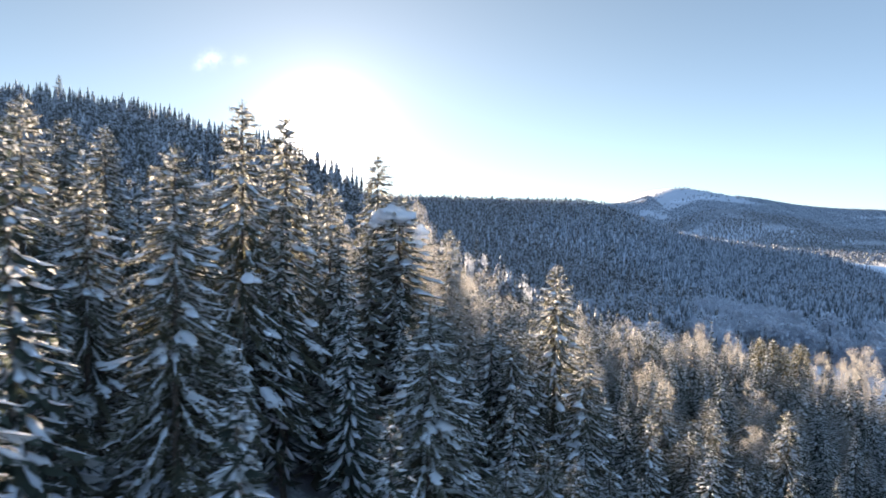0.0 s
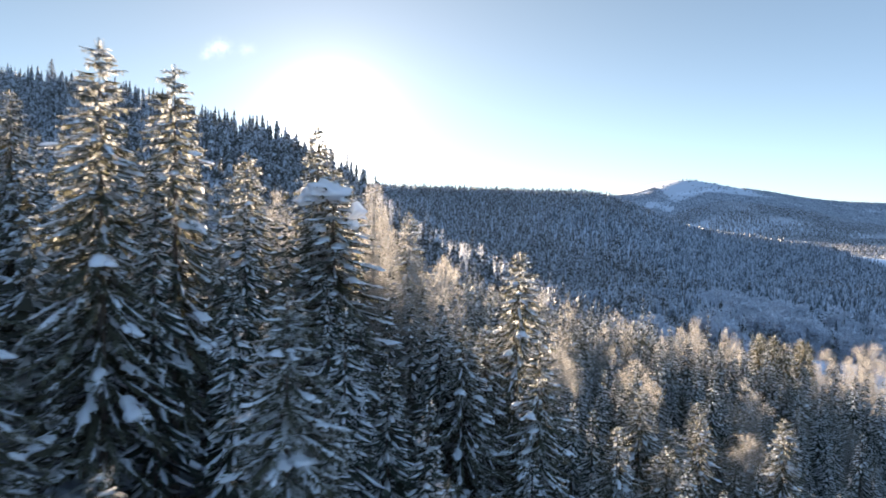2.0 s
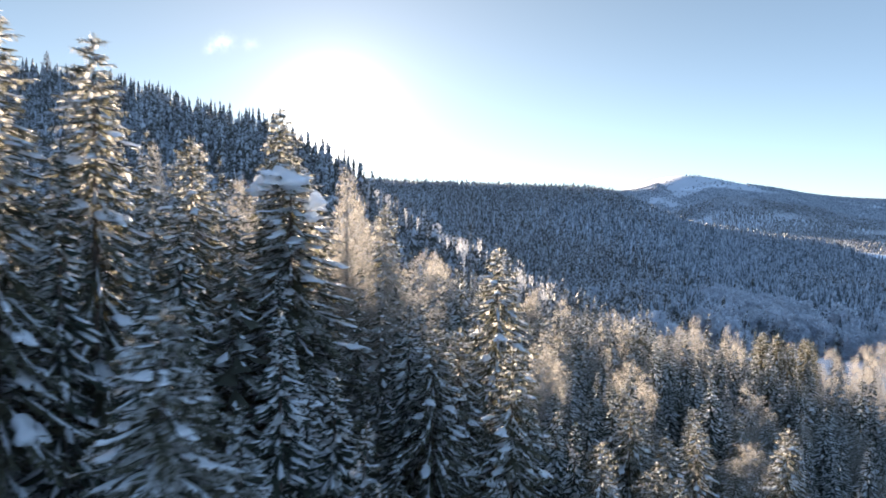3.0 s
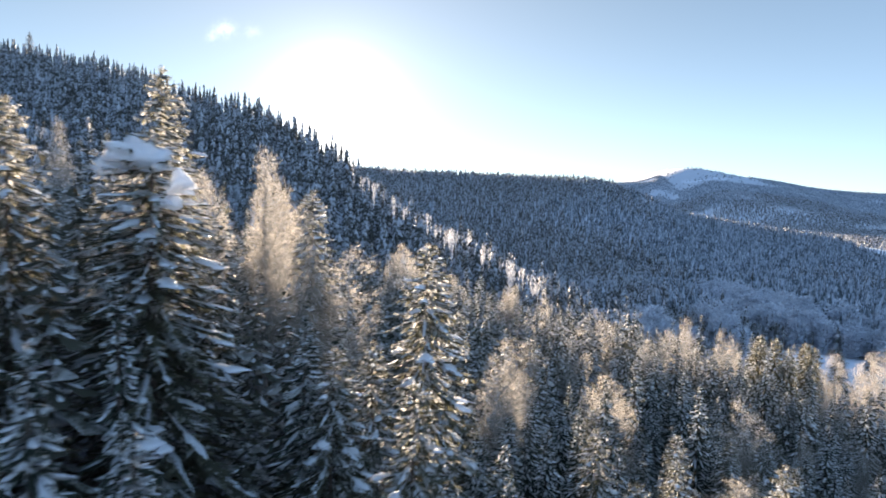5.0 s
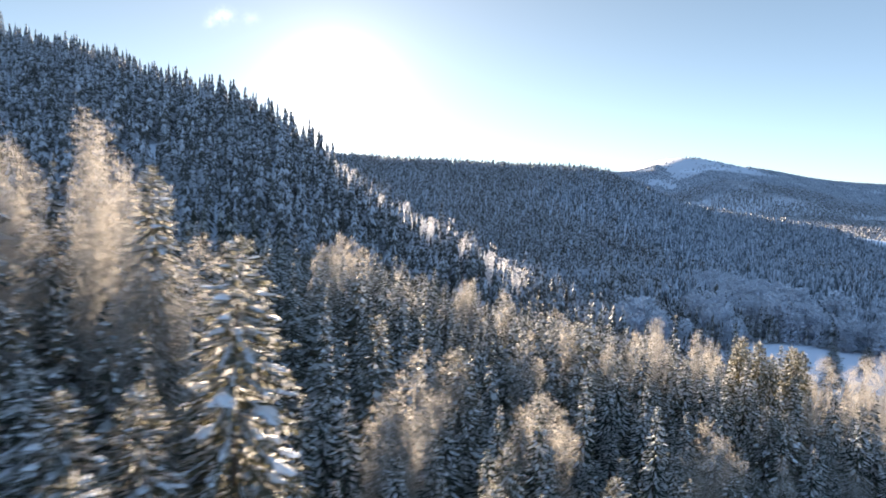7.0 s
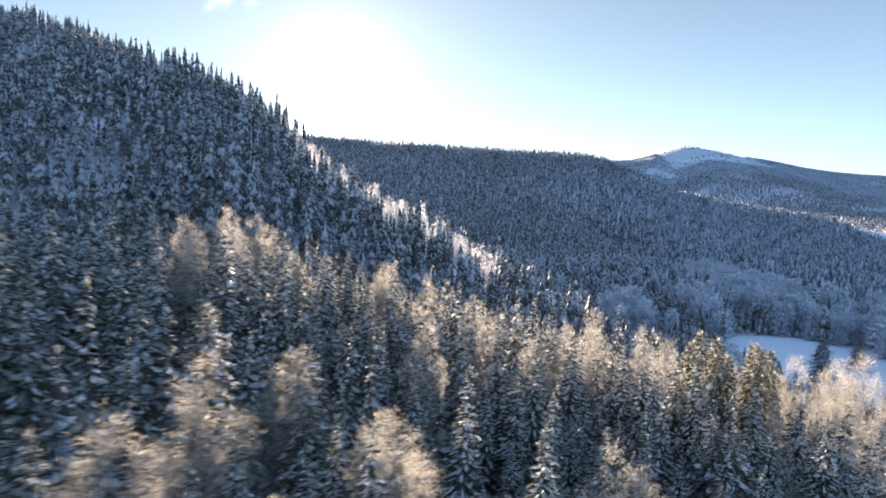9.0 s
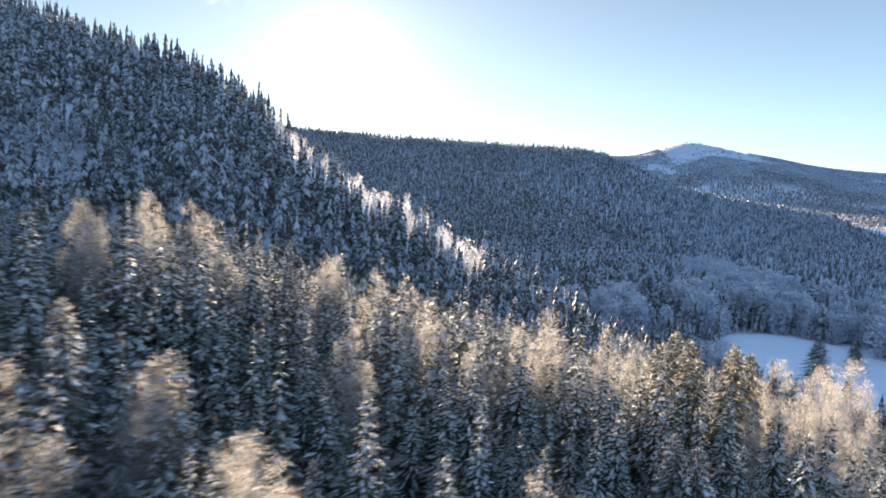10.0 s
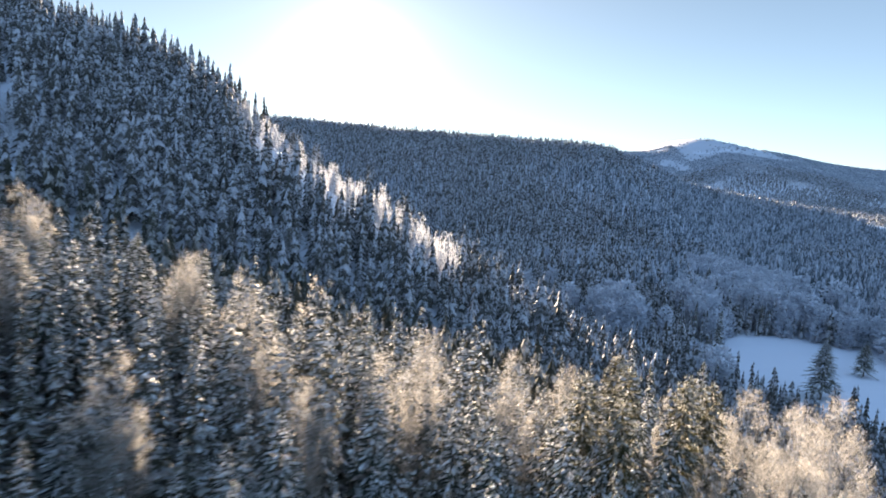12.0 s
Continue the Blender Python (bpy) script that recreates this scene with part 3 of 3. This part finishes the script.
# trees that stand out: x, y, height of the tip
SPRUCE_AT = [(-12.4, 47.3, 64.5), (-11.3, 53.8, 64.4), (-4.6, 67.6, 58.9), (10.5, 74.0, 52.7), (-10.7, 32.5, 60.5), (-19.3, 41.3, 60.1),
             (-33.6, 65.4, 65.5), (-35.5, 76.0, 66.0), (-9.9, 63.5, 60.0), (11.0, 59.3, 47.8), (0.2, 36.0, 53.5), (28.4, 81.3, 37.0),
             (27.0, 123.2, 34.8), (13.2, 152.0, 41.0), (-4.9, 143.0, 44.6), (10.0, 149.0, 41.2), (14.4, 160.0, 39.8), (40.0, 153.7, 36.8),
             (23.5, 132.8, 33.0), (29.3, 156.5, 37.1), (-7.4, 75.8, 63.4), (-25.5, 45.8, 64.5), (-0.6, 89.6, 55.6), (37.3, 106.4, 36.2),
             (32.1, 113.0, 38.4), (26.4, 100.6, 38.0), (19.7, 111.7, 39.6), (13.8, 146.6, 41.5), (14.1, 162.7, 40.7), (9.1, 136.9, 43.1),
             (20.5, 165.0, 39.1), (31.1, 91.5, 35.6), (39.5, 120.0, 35.3), (22.4, 79.9, 39.5), (24.3, 75.4, 37.4), (6.0, 67.4, 47.3),
             (7.6, 70.3, 46.9), (23.5, 89.6, 38.2), (11.4, 114.1, 41.8), (10.3, 142.2, 41.2), (55.0, 123.2, 30.7), (65.2, 133.6, 27.0),
             (70.9, 129.6, 28.5), (60.4, 115.2, 22.3), (49.3, 127.6, 32.1), (51.8, 136.0, 33.1), (57.0, 136.7, 29.4), (10.8, 139.6, 40.8),
             (16.0, 160.8, 38.7), (44.4, 121.9, 31.2), (51.5, 124.2, 27.8), (79.5, 185.1, 26.0), (69.4, 181.0, 28.7), (74.4, 191.7, 22.9), (36.9, 82.9, 36.5)]
BIRCH_AT = [(-12.1, 81.6, 57.8), (-4.6, 92.8, 58.4), (-3.8, 88.8, 58.9), (-29.7, 101.2, 62.3), (18.4, 111.5, 39.2),
            (17.4, 99.4, 41.9), (1.2, 135.5, 46.6), (0.8, 165.0, 45.2), (27.7, 104.4, 37.7), (27.8, 131.7, 37.4), (46.6, 145.0, 37.2),
            (53.8, 149.0, 35.2), (39.1, 137.4, 35.1), (25.3, 162.0, 37.7), (19.5, 163.0, 38.9), (77.4, 148.8, 32.2),
            (-0.2, 84.8, 54.6), (-7.5, 85.0, 56.2), (-10.0, 89.5, 57.0), (2.2, 87.0, 51.5), (15.7, 89.9, 41.2), (9.7, 148.0, 41.9), (20.0, 162.0, 39.0), (33.0, 145.5, 38.2), (43.5, 143.0, 35.8), (81.5, 153.0, 31.8), (86.0, 171.5, 25.7), (80.1, 166.8, 28.0), (1.1, 150.7, 46.9), (43.0, 111.0, 34.1), (34.9, 88.2, 33.6), (56.9, 107.8, 25.6)]
PINE_AT = [(59.5, 150.0, 33.4), (64.0, 155.0, 32.8), (64.5, 163.0, 31.8), (68.5, 152.5, 32.4), (70.5, 159.0, 31.4), (74.0, 163.0, 29.8), (61.5, 144.0, 33.2)]


def place(proto, full, x, y, tip, wide=1.0):
    z0 = float(ground(x, y)) - 0.15
    k = max(0.25, (tip - z0) / full)
    w = wide * (0.45 + 0.55 * k)
    return copy_thing(proto, Matrix.LocRotScale((x, y, z0), Euler((0, 0, rng.uniform(0, 6.28))), (w, w, k)))


def snow_lump(seed, size):
    """A rounded slab of snow."""
    bm = bmesh.new()
    bmesh.ops.create_icosphere(bm, subdivisions=3, radius=1.0)
    for v in bm.verts:
        d = 1 + 0.75 * noise.noise(v.co * 1.5 + Vector((seed * 7.3, 0, 0))) + 0.40 * noise.noise(v.co * 3.6 + Vector((seed * 3.1, 5, 0)))
        z = v.co.z * d
        v.co = Vector((v.co.x * d * size[0], v.co.y * d * size[1], (z if z > 0 else z * 0.55) * size[2]))
    me = bpy.data.meshes.new("snow_slab")
    bm.to_mesh(me)
    bm.free()
    me.materials.append(SNOW)
    me.polygons.foreach_set("use_smooth", np.ones(len(me.polygons), bool))
    return me


def snow_slabs(tree, slabs):
    """Slabs of snow that lie on a tree's upper branches: offsets from the tip in metres."""
    foot, s = tree.matrix_basis.translation, tree.matrix_basis.to_scale()
    turn = tree.matrix_basis.to_euler().z
    for k, (dx, dy, drop, a, b, c) in enumerate(slabs):
        ob = new("snow_slab", snow_lump(k + 1, (a, b, c)))
        ob.parent = tree
        at = Matrix.Rotation(-turn, 3, "Z") @ Vector((dx, dy, 0))
        ob.matrix_basis = Matrix.LocRotScale((at.x / s.x, at.y / s.y, SPRUCE_H - drop / s.z), Euler((0, 0, -turn)), (1 / s.x, 1 / s.y, 1 / s.z))
        tagged(ob, "thick rounded slab of white snow")


taken = []
for k, (x, y, tip) in enumerate(SPRUCE_AT):
    slabbed = (x, y) == (-4.6, 67.6)
    tree = place((FINE if y < 98 or (y < 116 and x < 25) else PLAIN)[k % 4], SPRUCE_H, x, y, tip, 1.9 if slabbed else 1.2 if y < 80 else 1.0)
    if slabbed:
        snow_slabs(tree, [(-0.3, -0.8, 1.7, 1.45, 1.0, 0.85), (-1.8, -0.7, 2.4, 0.95, 0.8, 0.55), (0.8, -0.7, 2.1, 0.8, 0.8, 0.6),
                          (2.1, -0.7, 3.3, 0.9, 0.85, 0.65), (1.7, -1.2, 4.2, 0.6, 0.6, 0.4), (-0.8, -1.4, 4.5, 0.6, 0.5, 0.35)])
        tagged(tree, "broad spruce with thick slabs of snow on its top branches")
    taken.append((x, y))
for k, (x, y, tip) in enumerate(BIRCH_AT):
    place(BROAD[k % 2] if x > 75 else BIRCHES[k % 4], BIRCH_H, x, y, tip, 0.9 if x < 0 else 1.45 if y < 112 else 1.05)
    taken.append((x, y))
for k, (x, y, tip) in enumerate(PINE_AT):
    place(PINES[k % 2], PINE_H, x, y, tip, 1.1)
    taken.append((x, y))

LONE = [(203.0, 423.0, -22.0, 2.3, "lone dark spruce standing in the open snowy field"), (181.0, 503.0, -26.0, 1.05, "tall snowy spruce at the edge of the field"),
        (243.0, 468.0, -31.0, 1.9, "smaller dark spruce in the open snowy field"),
        (262.0, 576.0, -37.0, 2.6, "small snowy spruce behind the open field"), (271.0, 577.0, -38.5, 2.6, "small snowy spruce behind the open field"), (-99.6, 323.6, 69.0, 1.5, "spruce white with snow on the wooded spur"),
        (-264.4, 477.7, 142.0, 1.6, "tall dark tree standing over the wooded skyline")]
for k, (x, y, tip, wide, label) in enumerate(LONE):
    tagged(place({5: WHITE, 6: SHADY}.get(k) or (FINE if k < 3 else PLAIN)[k % 4], SPRUCE_H, x, y, tip, wide), label)


def scatter(x0, x1, y0, y1, gap, seed):
    """A jittered lattice of places."""
    r = np.random.default_rng(seed)
    gx, gy = np.arange(x0, x1, gap), np.arange(y0, y1, gap)
    X, Y = np.meshgrid(gx, gy)
    X = X + (np.arange(len(gy)) % 2)[:, None] * gap / 2
    return (X + r.uniform(-0.45, 0.45, X.shape) * gap).ravel(), (Y + r.uniform(-0.45, 0.45, Y.shape) * gap).ravel()


def canopy(x, y):
    """Height of the tips on the near spur."""
    tall = 16.5 + 4.5 * step(14, -6, x) * step(105, 80, y)
    dip = 3.0 * step(108, 118, y) * step(142, 134, y) * step(10, 18, x) * step(60, 46, x)
    crest = 1.8 * step(132, 140, y) * step(172, 160, y) * step(20, 30, x)
    lee = 3.2 * step(20, 32, x) * step(126, 108, y)
    return ground(x, y) + tall - dip + crest - lee


x, y = scatter(-62, 118, 6, 262, 4.3, 5)
keep = (x > -0.66 * y - 6) & (x < 0.58 * y + 9)
known = np.array(taken)
keep &= np.min(np.hypot(x[:, None] - known[None, :, 0], y[:, None] - known[None, :, 1]), axis=1) > 2.2
x, y = x[keep], y[keep]
tip = canopy(x, y) + rng.normal(0, 1.8, len(x)) - 1.5
far_off = path_clear(x, y)
keep = (far_off > 9) | (tip < 42)
keep &= (far_off > 2.5) & ((y > 75) | (x > 16) | (rng.random(len(x)) < 0.5))
x, y, tip, far_off = x[keep], y[keep], tip[keep], far_off[keep]
draw = rng.random(len(x))
frosty = (draw < 0.025 + 0.03 * step(30, 60, x)) & ~((x > 12) & (x < 38) & (y > 118) & (y < 136)) & ~((y < 95) & (x < 25))
order = np.argsort(path_clear(x, y, (0.0, 28.0, 56.0, 128.0)))
n_spruce = n_birch = 0
rest_s, rest_b, back_s = [], [], []
for i in order:
    if frosty[i]:
        if n_birch < 120 and y[i] < 185:
            place(BIRCHES[i % 4], BIRCH_H, x[i], y[i], tip[i] - 0.5, rng.uniform(0.8, 1.15))
            n_birch += 1
        else:
            rest_b.append(i)
    elif n_spruce < 220 and y[i] < 185:
        place(FINE[i % 4] if n_spruce < 24 else PLAIN[i % 4], SPRUCE_H, x[i], y[i], tip[i], rng.uniform(0.95, 1.25))
        n_spruce += 1
    elif y[i] < 190:
        rest_s.append(i)
    else:
        back_s.append(i)
for proto in FINE + PLAIN + BIRCHES + BROAD + PINES + [WHITE, SHADY]:
    for ob in (*proto.children_recursive, proto):
        bpy.data.objects.remove(ob)


def woods(name, label, shapes, mats, x, y, tall, full, seed, wide=(0.85, 1.15)):
    """One object of many trees."""
    r = np.random.default_rng(seed)
    n = len(x)
    k = tall / full
    pick = r.integers(0, len(shapes), n)
    v, t, m = joined(shapes, x, y, ground(x, y) - 0.2, k, k * r.uniform(*wide, n), r.uniform(0, 6.28, n), pick)
    ob = new(name, big_mesh(name, v, t, mats, m))
    return tagged(ob, label, "forest", kind="stuff")


def light_spruce(seed, snow_share=0.85):
    (cv, ct), (sv, st), _ = spruce(seed, H=SPRUCE_H, R=2.9, per=5, gap=1.45, level=0, snow_share=snow_share, fall=0.76)
    return np.concatenate([cv, sv]), np.concatenate([ct, st + len(cv)]), np.repeat([0, 1], [len(ct), len(st)])


def light_birch(seed):
    (cv, ct), _, _ = birch(seed, H=BIRCH_H, R=2.2, clumps=36, twigs=14, width=0.05, length=0.8)
    return cv, ct


BIRCH_MID = [light_birch(110 + k) for k in range(4)]
SPRUCE_MID = [light_spruce(100 + k, 0.7) for k in range(5)]
SPRUCE_YOUNG = [light_spruce(105 + k, 0.25) for k in range(3)]
SPRUCE_FAR = [tiers(120 + k, layers=12, points=4, R=2.4, snowy=0.0) for k in range(6)]
SPRUCE_DIM = [tiers(140 + k, layers=4, points=3, R=2.5, snowy=0.05) for k in range(6)]
SPRUCE_BACK = [tiers(130 + k, layers=15, points=5, R=2.4, snowy=0.08) for k in range(5)]
SPRUCE_DARK = [tiers(190 + k, layers=4, points=3, R=2.6, snowy=0.02) for k in range(6)]
SPRUCE_DOT = [tiers(150 + k, layers=1, points=3, R=2.4, snowy=0.0) for k in range(6)]
PLUME_MID = [plume(160 + k, count=330, length=0.65, width=0.085) for k in range(4)]
PLUME_BROAD = [plume(170 + k, R=3.2, count=640, length=0.85, width=0.34) for k in range(4)]
PLUME_FAR = [plume(180 + k, count=36, length=1.8, width=0.42) for k in range(5)]

rs, rb = np.array(rest_s), np.array(rest_b)
woods("spruce_wood", "dense snow-laden spruces on the near spur", SPRUCE_MID, [FROSTY_NEEDLES, SNOW], x[rs], y[rs], tip[rs] - ground(x[rs], y[rs]), SPRUCE_H, 1, wide=(1.1, 1.5))
back_s = np.array(back_s)
cx, cy = scatter(-6, 62, 136, 172, 2.9, 75)
woods("spruce_thicket", "close-set snow-laden spruces along the near crest", SPRUCE_MID, [FROSTY_NEEDLES, SNOW], cx, cy, canopy(cx, cy) - ground(cx, cy) - 2.4 + np.random.default_rng(76).normal(0, 0.8, len(cx)), SPRUCE_H, 77)
woods("spruce_wood_behind", "dense snow-laden spruces behind the near crest", SPRUCE_BACK, [FROSTY_NEEDLES, FROST_TWIGS], x[back_s], y[back_s], tip[back_s] - ground(x[back_s], y[back_s]), 16.0, 3)
woods("birch_wood", "frosted birches among the spruces of the near spur", BIRCH_MID, [FROST_TWIGS], x[rb], y[rb], tip[rb] - ground(x[rb], y[rb]), BIRCH_H, 2)


def field(x, y):
    """The open snow field on the valley floor."""
    edge = 1 + 0.12 * np.sin(x / 9) * np.cos(y / 11)
    return (((x - 222) / 62) ** 2 + ((y - 452) / 92) ** 2 < edge) | (((x - 158) / 50) ** 2 + ((y - 494) / 20) ** 2 < edge)


def far_field(x, y):
    """A second white field far down the valley."""
    return ((x - 830) / 150) ** 2 + ((y - 1520) / 260) ** 2 < 1


# the wooded spur and the gully before it
x, y = scatter(-470, 260, 190, 620, 4.7, 11)
crest_y = 372 - 0.42 * np.clip(x, -260, 200)
keep = (y < crest_y + 45) & (x > -0.66 * y - 20) & ~field(x, y) & ~((x > -62) & (x < 118) & (y < 262))
keep |= (x > 60) & ~field(x, y) & (y > 262) & (x < 0.62 * y)
keep &= np.hypot(x + 99.6, y - 319) > 7                         # room round the white spruce
keep &= ((x - 62) / 6) ** 2 + ((y - 328) / 15) ** 2 > 1        # a small white glade at the spur's foot
x, y = x[keep], y[keep]
r = np.random.default_rng(12)
pale = (patch(x, y, 55, 3) + r.normal(0, 0.30, len(x)) + 0.25 * step(-20, -46, ground(x, y)) + 0.95 * step(2.4, 1.2, ((x - 222) / 66) ** 2 + ((y - 462) / 92) ** 2) * step(150, 185, x) * step(400, 440, y) + 1.8 * step(40, 17, np.abs(368 - 0.42 * x - y)) * step(-70, -45, x) * step(75, 35, x)) > 0.95
pale &= ~((x > 40) & (y < 385))
tall = r.normal(16.5, 4.2, len(x)).clip(7, 25) * (1 - 0.30 * step(-80, -190, x))
tall *= 1 - 0.42 * np.exp(-((x + 27) / 24) ** 2) * step(45, 22, np.abs(372 - 0.42 * x - y))        # low growth on the bare part of the crest
woods("spur_spruce_wood", "snow-dusted dark spruce forest on the next spur", SPRUCE_FAR, [FAR_SPRUCE, FAR_FROST], x[~pale], y[~pale], tall[~pale], 16.0, 13, wide=(0.65, 1.1))
broad = pale & (ground(x, y) < -25)
thin = pale & ~broad
broad &= r.random(len(x)) < 0.6
woods("spur_birch_wood", "pale frosted leafless trees among the spur's forest", PLUME_MID, [FAR_FROST], x[thin], y[thin], tall[thin] * 0.8, 13.0, 14)
woods("field_birch_wood", "broad frosted leafless trees round the snowy field", PLUME_BROAD, [VALLEY_FROST], x[broad], y[broad], tall[broad] * 1.25, 13.0, 15, wide=(1.2, 1.7))

# young spruces under the tall ones
x, y = scatter(-50, 80, 16, 145, 3.8, 71)
keep = (x > -0.66 * y - 6) & (x < 0.58 * y + 9) & (np.random.default_rng(72).random(len(x)) < 0.9)
x, y = x[keep], y[keep]
woods("young_spruce_wood", "low young snow-dusted spruces under the tall trees", SPRUCE_YOUNG, [NEEDLES, SNOW], x, y, np.random.default_rng(73).uniform(5, 12, len(x)), SPRUCE_H, 74, wide=(1.5, 2.3))

# the near slope on either side of the flight
x, y = scatter(-150, 190, -70, 190, 6.0, 61)
keep = ((x > 0.58 * y + 9) | (x < -0.66 * y - 6) | (y < 6)) & (path_clear(x, y) > 6)
x, y = x[keep], y[keep]
woods("spruce_wood_beside", "snow-laden spruces on the slope beside the crest", SPRUCE_FAR, [FAR_SPRUCE, FAR_FROST], x, y, np.random.default_rng(62).normal(14, 2, len(x)).clip(8, 18), 16.0, 63)

# valley floor and the long ridge
x, y = scatter(-420, 900, 400, 1600, 5.6, 21)
keep = (x > -0.26 * y - 20) & (x < 0.62 * y + 10) & ~field(x, y) & ~far_field(x, y) & ((y > 620) | (x > 260))
x, y = x[keep], y[keep]
r = np.random.default_rng(22)
belt = np.maximum(step(160, 205, x) * step(665, 610, y), ((x - 262) / 36) ** 2 + ((y - 715) / 125) ** 2 < 1)      # frosted leafless trees behind the field
pale = (patch(x, y, 150, 5) + r.normal(0, 0.35, len(x)) + 2.0 * belt - 0.45) > 0.85
tall = r.normal(17, 4.5, len(x)).clip(7, 28) * (1 - 0.28 * step(650, 1250, y))
dark = ~pale & (0.9 * step(330, 120, x - 0.16 * (y - 900)) + 0.55 * patch(x, y, 230, 26) + r.normal(0, 0.25, len(x)) > 0.45)
white = ~pale & ~dark
woods("ridge_spruce_wood", "dark snow-dusted spruce forest on the long ridge", SPRUCE_DARK, [FAR_SPRUCE, FAR_FROST], x[dark], y[dark], tall[dark], 16.0, 23, wide=(0.8, 1.25))
woods("valley_spruce_wood", "frosted grey-green spruce forest over the valley floor, paled blue for haze", SPRUCE_DIM, [HAZY_RIDGE_SPRUCE, FAR_FROST], x[white], y[white], tall[white], 16.0, 27, wide=(0.8, 1.25))
nigh = pale & (y < 820) & (r.random(len(x)) < 0.6)
pale = pale & (y >= 820)
woods("valley_edge_birch_wood", "broad pale frosted trees on the valley floor", PLUME_BROAD, [VALLEY_FROST], x[nigh], y[nigh], tall[nigh] * 1.1, 13.0, 25, wide=(1.2, 1.8))
woods("valley_birch_wood", "pale frosted leafless trees in the valley", PLUME_FAR, [FAR_FROST], x[pale], y[pale], tall[pale] * 0.8, 13.0, 24)

# far end of the valley
x, y = scatter(250, 2600, 1450, 3700, 13.5, 31)
keep = (x > 0.20 * y) & (x < 0.62 * y + 10) & ((patch(x, y, 420, 8) > -1.2) | (x < 0.40 * y)) & ~far_field(x, y)
x, y = x[keep], y[keep]
r = np.random.default_rng(32)
pale = (patch(x, y, 300, 9) + r.normal(0, 0.3, len(x))) > 0.3
tall = r.normal(15, 2, len(x)).clip(9, 20)
woods("far_spruce_wood", "far dark woods at the valley's end", SPRUCE_DIM, [FAR_SPRUCE, FAR_FROST], x[~pale], y[~pale], tall[~pale], 16.0, 33, wide=(1.6, 2.4))
woods("far_birch_wood", "far pale frosted woods at the valley's end", PLUME_FAR, [FAR_FROST], x[pale], y[pale], tall[pale] * 0.8, 13.0, 34, wide=(1.6, 2.4))

# woods on the far mountain, with clearings high up: x, y and half widths
CLEARINGS = [(1205, 3540, 40, 45), (1238, 3510, 45, 50), (1262, 3480, 32, 45), (925, 3985, 35, 75), (965, 3870, 32, 75), (1095, 3970, 75, 40), (1085, 4130, 75, 60),
             (1541, 4090, 50, 40), (1440, 4125, 80, 35), (1458, 3571, 90, 18), (1640, 3900, 110, 22), (1330, 3990, 70, 20)]
x, y = scatter(300, 2750, 3450, 4420, 11.5, 51)
high = step(3950, 4150, y)
clear = patch(x * 0.4, y * 1.3, 210, 52) + 0.5 * patch(x, y * 1.5, 90, 56)
keep = (clear > -1.5 + 0.95 * high) & ~((np.abs(x - 1270) < 250) & (y > 4000) & (clear < 1.3) & (np.random.default_rng(57).random(len(x)) < 0.9))
sparse = np.random.default_rng(58).random(len(x))
for cx, cy, rx, ry in CLEARINGS:
    keep &= (((x - cx) / rx) ** 2 + ((y - cy) / ry) ** 2 > 1) | (sparse < 0.12)
x, y = x[keep], y[keep]
woods("mountain_wood", "frosted dark woods on the far mountain's flank, paled blue for haze", SPRUCE_DOT, [HAZY_MOUNTAIN_SPRUCE, FAR_FROST], x, y, np.random.default_rng(54).uniform(7, 11, len(x)), 16.0, 55, wide=(3.0, 4.4))
